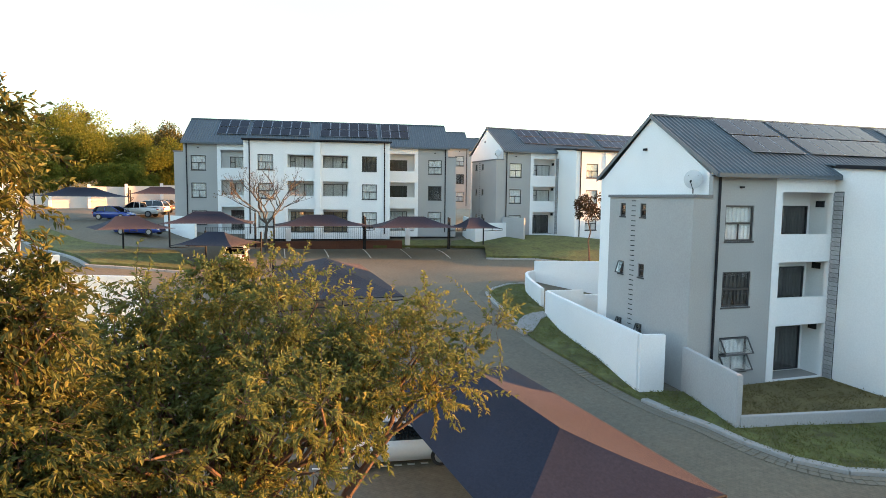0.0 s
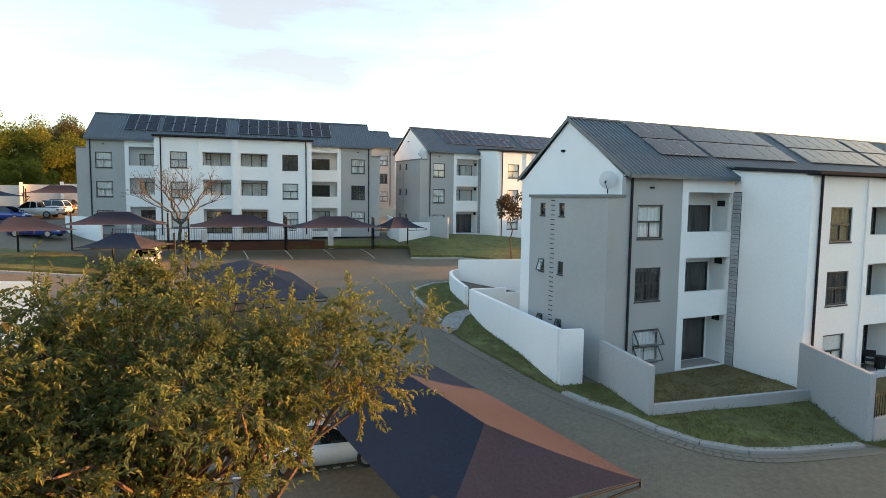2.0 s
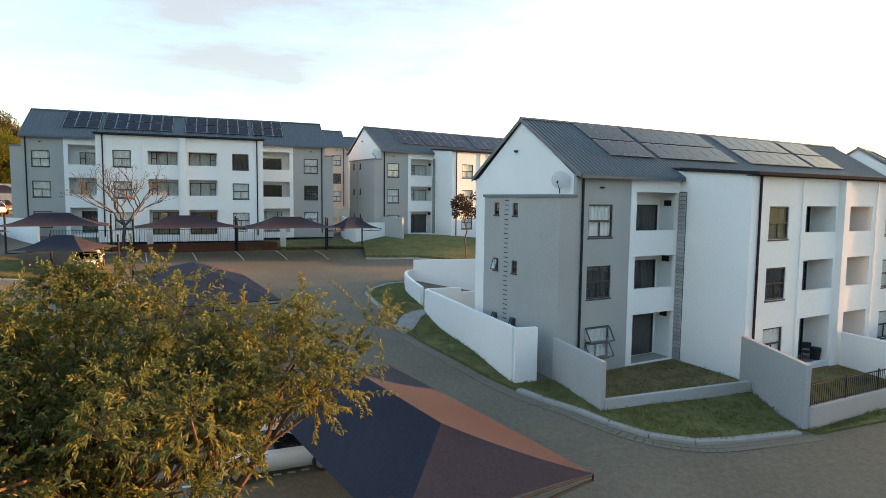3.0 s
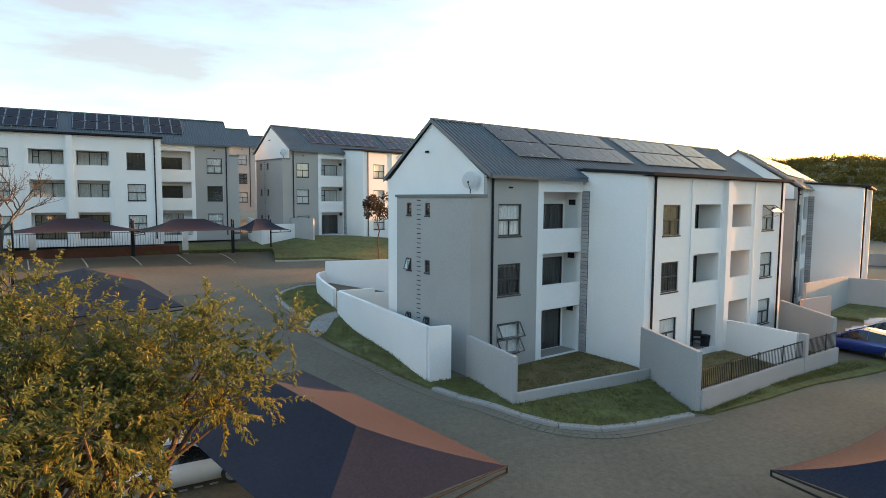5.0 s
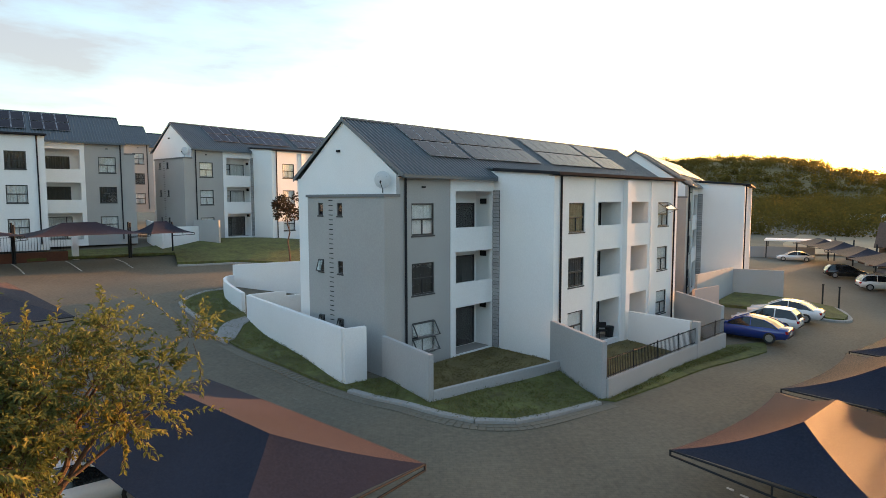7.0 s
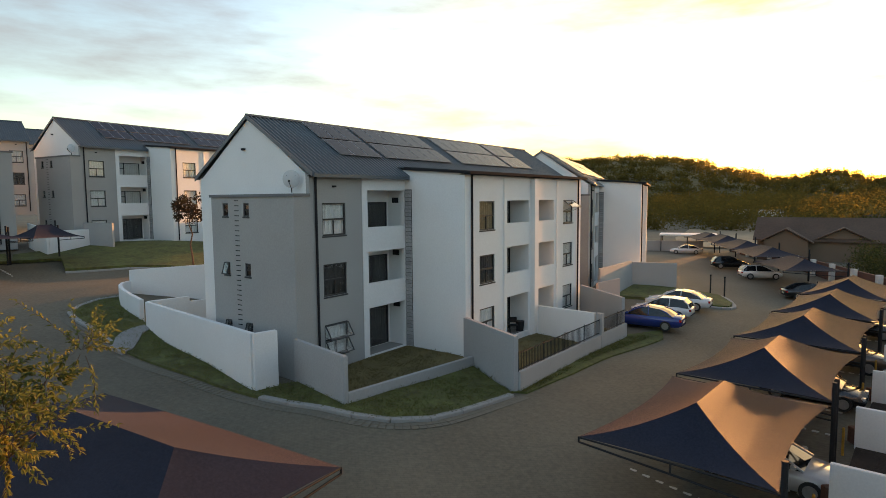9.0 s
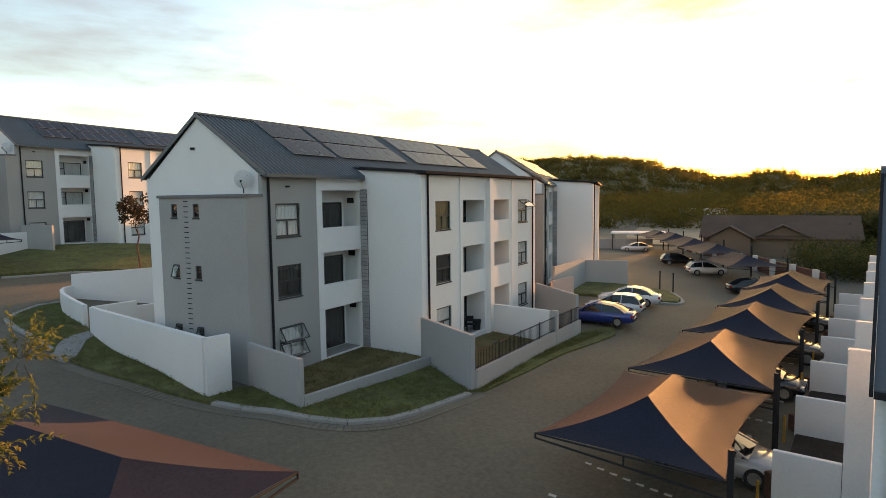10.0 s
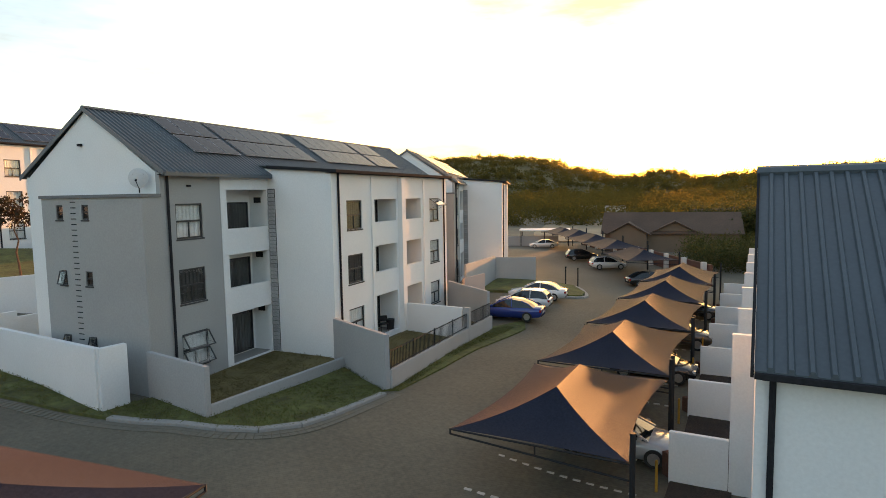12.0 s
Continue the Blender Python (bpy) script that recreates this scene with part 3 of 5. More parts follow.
draped("lawn", [(-25.9, 54.2), (-31.6, 48.6), (-33.5, 52.5), (-28, 57.6)], 0.25, GRASS, "green lawn bank below the far block", "lawn")
draped("lawn", [(-41, 26.5), (-44, 27.2), (-58, 30.5), (-58, 33.0), (-46, 32.8), (-40.5, 33.5), (-36, 31)], 0.22, GRASS, "green lawn island in the car park", "lawn")
LAWN_POINT = [(22.5, 44.5), (25.5, 43.0), (28.0, 40.6), (29.8, 40.2), (31.4, 42.0), (32.6, 45.3), (30.2, 47.4), (26.6, 49.0)]
draped("lawn", LAWN_POINT, 0.16, GRASS, "green lawn point beside the parking bay", "lawn")
PATHM = mat("pale_path_paving", (0.30, 0.29, 0.275), 0.9, spread=0.15, fine=30, bump=0.3)
draped("path", [(-10.5, 35.4), (-11.0, 34.75), (-11.28, 34.05), (-11.33, 33.3), (-11.15, 32.45), (-11.22, 32.05), (-10.3, 31.1), (-10.02, 31.8), (-10.13, 33.0), (-10.24, 34.1), (-10.05, 34.9)], 0.12, PATHM, "short curved pale paved path", "path")


def kerb(line, label):
    top = new("kerb")
    tagged(top, label, "kerb", kind="structure")
    pts = [Vector(p) for p in line]
    meshes = {}
    acc = []
    for a, b in zip(pts, pts[1:]):
        n = max(1, round((b - a).length / 1.5))
        acc += [(a.lerp(b, i / n), a.lerp(b, (i + 1) / n)) for i in range(n)]
    for a, b in acc:
        ln = round((b - a).length, 1)
        if ln not in meshes:
            bm = boxes((0, 0.994, -0.1, 0.2, -0.2, 0.085))
            bmesh.ops.bevel(bm, geom=[e for e in bm.edges if all(v.co.z > 0 for v in e.verts)], offset=0.03, segments=1, affect="EDGES")
            meshes[ln] = finish(bm, "kerbstone", KERB)
        o = part("kerbstone", meshes[ln], KERB, top)
        za, zb = ground_z(*a), ground_z(*b)
        d = b - a
        o.matrix_world = Matrix.Translation((a.x, a.y, za)) @ Matrix.Rotation(math.atan2(d.y, d.x), 4, "Z") @ Matrix.Rotation(-math.atan2(zb - za, d.length), 4, "Y") @ Matrix.Diagonal((d.length, 1, 1, 1))


kerb([p for p in KERB_LINE if p[0] < -10.7][::2], "pale concrete kerb round the lawn corner")
kerb([p for p in KERB_LINE if p[0] > -3.5][::2], "pale concrete kerb round the front lawn")
# flush setts outside the kerb
setts = new("sett_edging")
tagged(setts, "strip of flush stone setts outside the kerb", "paving", kind="structure")
SETT = mat("worn_stone_sett", (0.168, 0.150, 0.114), 0.9, spread=0.15, bump=0.4, per_object=0.15)
sett = finish(boxes((0.003, 0.257, 0.0, 0.249, -0.15, -0.042)), "sett", SETT)
for r in (0, 1):
    run = [Vector(p) for p in eased(KERB_POINTS, 0.26)]
    for a, b in zip(run, run[1:]):
        d = (b - a).normalized()
        p = a + Vector((d.y, -d.x)) * (0.115 + 0.252 * r)
        o = part("sett", sett, SETT, setts)
        o.matrix_world = Matrix.Translation((p.x, p.y, ground_z(p.x, p.y))) @ Matrix.Rotation(math.atan2(d.y, d.x), 4, "Z") @ Matrix.Diagonal((1, -1, 1, 1))
kerb([(-20.6, 50.8), (-16.5, 52.8), (-12, 53.2), (-7.2, 55.2)], "pale concrete kerb before the far lawn")
kerb(eased([(25.5, 42.8), (28.0, 40.4), (29.8, 40.0), (31.5, 41.9), (32.8, 45.3), (30.4, 47.5)], 0.75), "pale concrete kerb round the lawn point")
kerb([(-36, 30.8), (-41, 26.3), (-44, 27.0), (-58, 30.3)], "pale concrete kerb of the car park island")


# ---------- garden walls and fences ----------
def wall_run(name, pts, top_z, thick, material, label, category="wall", cap=True):
    """A plastered wall along points (x, y); top_z is one level or one per point."""
    bm = bmesh.new()
    tz = top_z if isinstance(top_z, (list, tuple)) else [top_z] * len(pts)
    P = [Vector((p[0], p[1])) for p in pts]
    rows = []
    for i, p in enumerate(P):
        d = (P[min(i + 1, len(P) - 1)] - P[max(i - 1, 0)]).normalized()
        n = Vector((-d.y, d.x)) * thick / 2
        g = ground_z(p.x, p.y) - 0.4
        rows.append([bm.verts.new((*(p + n), g)), bm.verts.new((*(p + n), tz[i])), bm.verts.new((*(p - n), tz[i])), bm.verts.new((*(p - n), g))])
    for a, b in zip(rows, rows[1:]):
        for j in range(4):
            bm.faces.new((a[j], b[j], b[(j + 1) % 4], a[(j + 1) % 4]))
    bm.faces.new(rows[0]), bm.faces.new(rows[-1][::-1])
    tops = [e for e in bm.edges if all(any(abs(v.co.z - z) < 1e-5 for z in tz) for v in e.verts)]
    bmesh.ops.bevel(bm, geom=tops, offset=0.018, segments=2, affect="EDGES")
    return tagged(new(name, finish(bm, name, material)), label, category)


wall_run("garden_wall", [(-2.45, 25.75), (-3.33, 25.2)], 2.46, 0.22, WHITE, "white plastered end of the tall garden wall")
wall_run("garden_wall", [(-3.36, 25.32), (-10.26, 35.3)], [2.46, 2.36], 0.22, WHITE, "tall white plastered garden wall beside the kerb")
wall_run("garden_wall", [(-10.26, 35.42), (-8.4, 36.8)], [2.36, 2.36], 0.2, WHITE, "white plastered wall behind the gate gap")
wall_run("garden_wall", [(-8.9, 37.6), (-7.2, 38.8)], 1.9, 0.2, WHITE, "low white plastered yard wall")
wall_run("garden_wall", [(-10.9, 36.5), (-12.3, 38.9), (-13.4, 41.0), (-14.0, 42.6), (-14.1, 43.4), (-13.9, 44.2)], [2.3, 2.36, 2.4, 2.43, 2.45, 2.45], 0.22, WHITE, "white plastered curving garden wall")
wall_run("garden_wall", [(-13.9, 44.2), (-10.0, 44.7), (-6.0, 45.1)], [3.2, 3.35, 3.5], 0.22, WHITE, "tall white plastered rear yard wall")
wall_run("garden_wall", xy(bl(-0.92, -0.1), bl(-1.8, 3.85)), 1.9, 0.2, WALLGREY, "pale grey garden wall beside the block")
wall_run("garden_wall", xy(bl(-1.72, 3.8), bl(5.75, 4.75)), [0.42, 0.36], 0.2, WALLGREY, "low pale grey garden wall")
wall_run("garden_wall", xy(bl(6.35, 3.98), bl(4.15, 8.05)), 2.08, 0.22, WALLGREY, "tall pale grey garden wall beside the street")
wall_run("garden_wall", xy(bl(4.27, 8.1), bl(17.1, 8.35)), [0.52, 0.42], 0.2, WALLGREY, "low pale grey wall under the railings")
wall_run("garden_wall", xy(bl(13.3, 7.95), bl(13.65, 4.3)), 1.6, 0.2, WHITE, "white plastered wall between two gardens")
wall_run("garden_wall", xy(bl(17.1, 8.2), bl(20.7, 4.0)), 1.95, 0.2, WALLGREY, "pale grey end wall of the gardens")
wall_run("garden_wall", xy(bl(13.28, 8.4), bl(13.3, 8.05)), 1.62, 0.3, WALLGREY, "pale grey pier of the garden wall")
PALEPINK = mat("pale_boundary_plaster", (0.66, 0.60, 0.54), 0.85, spread=0.08)
PINK = mat("pale_pink_plaster", (0.62, 0.45, 0.38), 0.85, spread=0.06)
wall_run("garden_wall", [(26.5, 49.3), (29.9, 47.5)], 2.1, 0.2, WALLGREY, "pale grey yard wall beside the lawn point")
wall_run("garden_wall", [(20.6, 43.4), (26.3, 49.0)], [2.35, 2.25], 0.2, WALLGREY, "pale grey yard wall of the next block")
wall_run("garden_wall", [(19.6, 41.6), (22.4, 43.6)], 1.5, 0.2, PINK, "pale pink plastered yard wall")


def fence(a, b, z0a, z0b, height, label, gap=0.14):
    top = new("fence")
    tagged(top, label, "fence")
    A, B = Vector((*a, z0a)), Vector((*b, z0b))
    d = B - A
    for h in (0.08, height - 0.05):
        bm = bmesh.new()
        tube(bm, A + Vector((0, 0, h)), B + Vector((0, 0, h)), 0.022, 6)
        part("rail", bm, STEEL, top)
    n = int(d.length / gap)
    bm = bmesh.new()
    tube(bm, (0, 0, 0), (0, 0, height), 0.012, 5)
    bar = finish(bm, "bar", STEEL)
    bm = bmesh.new()
    tube(bm, (0, 0, -0.1), (0, 0, height + 0.04), 0.03, 6)
    post = finish(bm, "post", STEEL)
    for i in range(n + 1):
        big = i % 16 == 0
        o = part("post" if big else "bar", post if big else bar, STEEL, top)
        o.location = A + d * (i / n)


p, q = bl(4.3, 8.08), bl(13.1, 8.26)
fence((p.x, p.y), (q.x, q.y), 0.52, 0.46, 0.85, "black steel railing on the garden wall")
p, q = bl(13.5, 8.27), bl(17.0, 8.34)
fence((p.x, p.y), (q.x, q.y), 0.46, 0.42, 0.85, "black steel railing on the garden wall")
# railing, brick bank and gate piers before the far block
BRICK = mat("red_brown_brick", (0.13, 0.055, 0.035), 0.9, spread=0.3, fine=60, bump=0.5)
wall_run("retaining_wall", [(-44.5, 37.6), (-38.0, 43.2), (-32.0, 48.5), (-29.6, 50.7)], [3.75, 3.75, 3.75, 3.75], 0.3, BRICK, "low red-brown brick retaining wall")
fence((-43.4, 38.9), (-29.8, 50.9), 3.7, 3.7, 1.35, "black steel palisade before the far block", 0.2)
for pxy in ((-38.2, 43.7), (-29.5, 51.2)):
    wall_run("gate_pier", [pxy, (pxy[0] + 0.35, pxy[1] + 0.3)], 4.9, 0.4, WHITE, "white plastered fence pier", "pier")
wall_run("garden_wall", [(-27.5, 60.8), (-24.6, 57.6)], [6.0, 5.6], 0.2, WHITE, "white yard wall between the far blocks")
wall_run("garden_wall", [(-24.6, 57.8), (-22.2, 60.2)], 5.4, 0.2, WHITE, "white yard wall between the far blocks")
wall_run("garden_wall", [(-23.4, 61.0), (-19.6, 58.6)], 6.0, 0.2, WALLGREY, "pale grey garden wall of the far block")
wall_run("garden_wall", [(-12.8, 66.4), (-5.5, 64.0)], 5.9, 0.2, WHITE, "white garden wall of the far block")

# yards and fins of the row across the street
SOIL = mat("dark_bed_soil", (0.05, 0.035, 0.026), 0.95, spread=0.4, scale=8, bump=0.6)
YELLOW = mat("yellow_post_paint", (0.45, 0.24, 0.03), 0.6, spread=0.2)
draped("flower_bed", [st(18.4, -2.3), st(60, -2.3), st(60, -0.5), st(18.4, -0.5)], 0.02, SOIL, "dark bare soil of the small yards", "bed")
for i in range(7):
    a = 19.75 + 5.92 * i - 0.06 * i * i
    wall_run("yard_wall", [st(a, -2.35), st(a, -0.62)], 0.3 + 0.03 * i, 0.18, WHITE, "white plastered yard dividing wall", "wall")
    wall_run("yard_step", [st(a + 0.3, -2.45), st(a + 0.62, -2.1)], -0.62 + 0.03 * i, 0.5, BRICK, "low dark brick pier beside the yard wall", "pier")
    wall_run("party_wall", [st(a, -0.6), st(a, 0.88)], 3.65 if i == 0 else 3.4, 0.25, WHITE, "tall white plastered fin wall", "wall")
    if i < 4:
        p = st(a - 0.9, -2.6)
        bm = bmesh.new()
        tube(bm, (0, 0, -0.2), (0, 0, 0.95), 0.045, 10)
        tube(bm, (0, 0, 0.95), (0, 0, 0.98), 0.045, 10, 0.025)
        o = new("guard_post", finish(bm, "guard_post", YELLOW))
        o.location = (p.x, p.y, ground_z(p.x, p.y))
        tagged(o, "short yellow steel post beside the yard wall", "post", "yellow guard posts")
# guessed wall hidden by the block end; its height shades the yard walls
wall_run("assumed_row_wall", [st(18.0, 1.02), st(58, 1.02)], 5.4, 0.25, WHITE, "assumed white wall of the row, out of view, that shades the yards", "wall")


# ---------- shade ports ----------
def shade_port(place, length, width, rise, edge_z, ground, ridge=(2.2, 5.4), post_side=1, label="navy shade cloth carport on dark steel posts", sag=0.28, posts=None, scallop=0.35):
    """A hipped cloth canopy on a cantilever frame. x along, y across (0..width), z from the ground."""
    top = new("carport")
    tagged(top, label, "carport", "shade carports of the estate")
    corner = [Vector((0, 0, edge_z)), Vector((length, 0, edge_z)), Vector((length, width, edge_z)), Vector((0, width, edge_z))]
    r0, r1 = Vector((ridge[0], width / 2, edge_z + rise)), Vector((ridge[1], width / 2, edge_z + rise))
    for name, quad in (("near_hip", (corner[0], corner[3], r0, r0)), ("far_hip", (corner[2], corner[1], r1, r1)), ("side", (corner[1], corner[0], r0, r1)), ("side", (corner[3], corner[2], r1, r0))):
        bm = bmesh.new()
        n = 10
        g = []
        for i in range(n + 1):
            row = []
            for j in range(n + 1):
                s, t = i / n, j / n
                lo, hi = quad[0].lerp(quad[1], s), quad[3].lerp(quad[2], s)
                pt = lo.lerp(hi, t)
                pt.z -= sag * (4 * t * (1 - t)) * 0.55
                inward = (r0 + r1) / 2 - (quad[0] + quad[1]) / 2
                inward.z = 0
                pt += inward.normalized() * (4 * s * (1 - s)) * (1 - t) * (0.1 if 'hip' in name else scallop)
                row.append(bm.verts.new(pt))
            g.append(row)
        for i in range(n):
            for j in range(n):
                bm.faces.new((g[i][j], g[i + 1][j], g[i + 1][j + 1], g[i][j + 1]))
        bmesh.ops.remove_doubles(bm, verts=bm.verts, dist=0.001)
        me = finish(bm, "cloth", SHADE_BLUE)
        for f in me.polygons:
            f.use_smooth = True
        part("cloth_panel", me, SHADE_BLUE, top, "taut navy shade cloth")
    yp = width + 0.1 if post_side else -0.1
    yo = 0.0 if post_side else width
    for x in posts or (0.0, length):
        bm = bmesh.new()
        tube(bm, (x, yp, -0.3), (x, yp, edge_z + 0.75), 0.075, 10)
        post = part("post", bm, STEEL, top, "dark steel post")
        bm = bmesh.new()
        tube(bm, (x, yp, edge_z + 0.8), (x, yp, edge_z + 0.75), 0.08, 10)
        part("cap", bm, STEEL, post)
        bm = bmesh.new()
        tube(bm, (x, yp, edge_z - 0.05), (x, yo, edge_z - 0.02), 0.03, 6)
        tube(bm, (x, yp, edge_z - 0.5), (x, yo, edge_z - 0.16), 0.03, 6)
        tube(bm, (x, yo, edge_z), (x, yo, edge_z - 0.17), 0.03, 6)
        m = (yp + yo) / 2
        tube(bm, (x, m, edge_z - 0.05), (x, m, edge_z - 0.34), 0.025, 6)
        part("truss_arm", bm, STEEL, top, "dark steel cantilever truss")
    top.matrix_world = place
    return top


# row in the street: x along the street, y towards the yards
for i in range(5):
    a = 15.3 + 8.05 * i
    e = st(a, -8.0)
    g = -1.4 + 0.03 * i
    shade_port(Matrix.Translation((e.x, e.y, g)) @ Matrix(((AX, AY, 0, 0), (AY, -AX, 0, 0), (0, 0, 1, 0), (0, 0, 0, 1))) , 7.6, 5.2, 1.0, 2.4, g, ridge=(2.2, 4.9))
# the row bends away at the far end of the street
for i in range(5):
    x, y = 44.6 + 2.94 * i, 44.6 + 7.66 * i
    g = ground_z(x, y)
    shade_port(Matrix.Translation((x, y, g)) @ Matrix.Rotation(radians(69), 4, "Z"), 8.1, 5.2, 0.85, 2.4, g, ridge=(2.3, 5.8), post_side=0, sag=0.2, scallop=0.15)
wall_run("boundary_wall", [(46.2, 42.0), (54.0, 62.0), (62.6, 84.5)], [0.9, 0.95, 1.0], 0.25, BRICK, "red-brown brick boundary wall behind the carports")
for i in range(10):
    x, y = 46.0 + 1.62 * i, 42.6 + 4.15 * i
    wall_run("wall_pier", [(x, y), (x + 0.16, y + 0.42)], 1.1, 0.42, PALEPINK, "pale plastered pier of the boundary wall", "pier")
# white flat-roofed lean-to at the end of the row
lean = new("lean_to")
tagged(lean, "white flat-roofed lean-to shelter at the end of the carports", "shelter")
part("roof", boxes((0, 8.5, 0, 4.5, 2.55, 2.75)), WHITE, lean)
for x in (0.3, 4.2, 8.2):
    for y in (0.3, 4.2):
        part("post", boxes((x - 0.07, x + 0.07, y - 0.07, y + 0.07, -0.2, 2.548)), STEEL, lean)
lean.matrix_world = pose(51.6, 87.2, ground_z(54, 87), 0, 0, -34)
# row beside the tree
for x, y, g, deg, ln, wd, rise, rg in ((0.07, 13.56, -0.75, 137, 10.2, 5.1, 0.86, (2.5, 8.0)), (-14.0, 24.2, 0.8, 133, 14.0, 5.7, 1.0, (7.6, 8.8))):
    shade_port(Matrix.Translation((x, y, g)) @ Matrix.Rotation(radians(deg), 4, "Z"), ln, wd, rise, 2.5, g, ridge=rg, sag=0.14, scallop=-0.05)
# row before the far block: poles stand towards the block
fa = math.radians(42.5)
for (x, y), ln in (((-44.6, 36.0), 7.2), ((-38.2, 42.1), 8.3), ((-31.9, 47.7), 8.3), ((-25.8, 53.7), 3.6)):
    g = ground_z(x, y)
    o = Vector((x, y)) + Vector((math.sin(fa), -math.cos(fa))) * 5.1
    shade_port(Matrix.Translation((o.x, o.y, g)) @ Matrix.Rotation(fa, 4, "Z"), ln, 5.0, 0.95, 2.25, g, ridge=(ln * 0.33, ln * 0.62))
for (x, y), ln, rz in (((-62.0, 39.6), 9, 57), ((-67.0, 53.2), 8, 52)):
    g = ground_z(x, y)
    shade_port(Matrix.Translation((x, y, g)) @ Matrix.Rotation(radians(rz), 4, "Z") @ Matrix.Translation((-ln / 2, -2.5, 0)), ln, 5.0, 0.95, 2.4, g, ridge=(ln * 0.33, ln * 0.62))

# two single-post canopies before the grass island
for x, y, g, deg, ln in ((-40.7, 26.7, 3.05, 65, 5.4), (-36.9, 29.8, 1.95, 20, 4.7)):
    shade_port(Matrix.Translation((x, y, g)) @ Matrix.Rotation(radians(deg), 4, "Z"), ln, 5.0, 0.9, 2.35, g, ridge=(ln * 0.33, ln * 0.62), posts=(ln / 2,) if deg == 65 else None)


# ---------- satellite dish, chairs ----------
def dish(place):
    top = new("satellite_dish")
    tagged(top, "pale grey satellite dish on the flat ledge of the gable", "dish")
    bm = bmesh.new()
    n, m = 20, 5
    rings = []
    for i in range(m + 1):
        r = 0.38 * i / m
        rings.append([bm.verts.new((r * math.cos(j * math.tau / n), 0.45 * r * r, r * 1.05 * math.sin(j * math.tau / n))) for j in range(n)])
    for a, b in zip(rings, rings[1:]):
        for j in range(n):
            bm.faces.new((a[j], b[j], b[(j + 1) % n], a[(j + 1) % n]))
    bmesh.ops.remove_doubles(bm, verts=bm.verts, dist=1e-4)
    bmesh.ops.solidify(bm, geom=bm.faces[:], thickness=0.012)
    part("reflector", bm, mat("dish_paint", (0.55, 0.57, 0.58), 0.5, spread=0.06), top)
    bm = bmesh.new()
    tube(bm, (0, 0.1, -0.6), (0, 0.1, -0.1), 0.025, 8)
    part("mast", bm, STEEL, top)
    bm = bmesh.new()
    tube(bm, (0, 0.02, -0.4), (0, -0.45, -0.12), 0.015, 6)
    part("feed_arm", bm, STEEL, top)
    bm = bmesh.new()
    tube(bm, (0, -0.45, -0.12), (0, -0.36, -0.08), 0.04, 8)
    part("feed_horn", bm, STEEL, top)
    bars = [(-0.2 + i * 0.085, -0.14 + i * 0.085) for i in range(5)]
    for a, b in bars:
        part("mark", boxes((a, b, -0.004 + 0.03, 0.034, 0.12, 0.17)), TRIM, top)
    top.matrix_world = place


p = bl(-0.5, -0.6)
dish(Matrix.Translation((p.x, p.y, 8.87)) @ Matrix.Rotation(radians(-8), 4, "Z"))
Q = pose(-22.71, 60.52, 4.09, 0, 0, 48.6) @ Vector((-0.5, 0.6, 8.77))
dish(Matrix.Translation(Q) @ Matrix.Rotation(radians(-14), 4, "Z"))


def chair(place):
    top = new("garden_chair")
    tagged(top, "dark moulded chair on the ground floor patio", "chair")
    part("seat", boxes((-0.24, 0.24, -0.24, 0.24, 0.42, 0.46)), STEEL, top)
    bm = boxes((-0.23, 0.23, 0.2, 0.24, 0.55, 0.88))
    bmesh.ops.bevel(bm, geom=bm.edges[:], offset=0.015, segments=2, affect="EDGES")
    part("backrest", bm, STEEL, top)
    for x in (-0.21, 0.21):
        for y, h in ((-0.21, 0.42), (0.21, 0.6)):
            bm = bmesh.new()
            tube(bm, (x, y, 0), (x, y, h), 0.015, 6)
            part("leg", bm, STEEL, top)
    top.matrix_world = place


chair(B_AT @ pose(12.35, -3.35, 0.0, 0, 0, -50))
bm = bmesh.new()
tube(bm, (0, 0, 0), (0, 0, 0.6), 0.2, 14, 0.26)
bmesh.ops.bevel(bm, geom=[e for e in bm.edges if e.calc_face_angle(0) > 1.0], offset=0.02, segments=2, affect="EDGES")
o = new("plant_pot", finish(bm, "plant_pot", STEEL))
o.matrix_world = B_AT @ pose(12.95, -3.45, 0.0)
tagged(o, "dark round tub on the ground floor patio", "pot")


# top-hung sashes that stand open on the middle block
def open_sash(u, v, z, w, h, deg):
    top = new("open_sash")
    bm = boxes((0, w, -0.02, 0.02, -0.05, 0), (0, w, -0.02, 0.02, -h, -h + 0.05), (0, 0.05, -0.019, 0.019, -h + 0.05, -0.05), (w - 0.05, w, -0.019, 0.019, -h + 0.05, -0.05))
    part("sash_frame", bm, FRAME, top)
    g = part("pane", boxes((0.05, w - 0.05, -0.004, 0.004, -h + 0.05, -0.05)), GLASS, top)
    g.visible_shadow = False
    for x in (0.0, w):
        bm = bmesh.new()
        tube(bm, (x, 0, -h), (x, math.sin(radians(deg)) * h * 0.9, -h * 0.5), 0.01, 5)
        part("stay", bm, FRAME, top)
    top.matrix_world = B_AT @ Matrix.Translation((u, -v - 0.03, z)) @ Matrix.Rotation(radians(-deg), 4, "X")
    tagged(top, "dark framed top-hung window sash standing open", "window", "open sashes of the block")


open_sash(WL, 0, 2.06, WR - WL, 0.74, 32)
open_sash(WL, 0, 1.32, WR - WL, 0.72, 32)
open_sash(LEN - Q1, PRO, 2 * S + 2.06, Q1 - Q0, 0.74, 55)


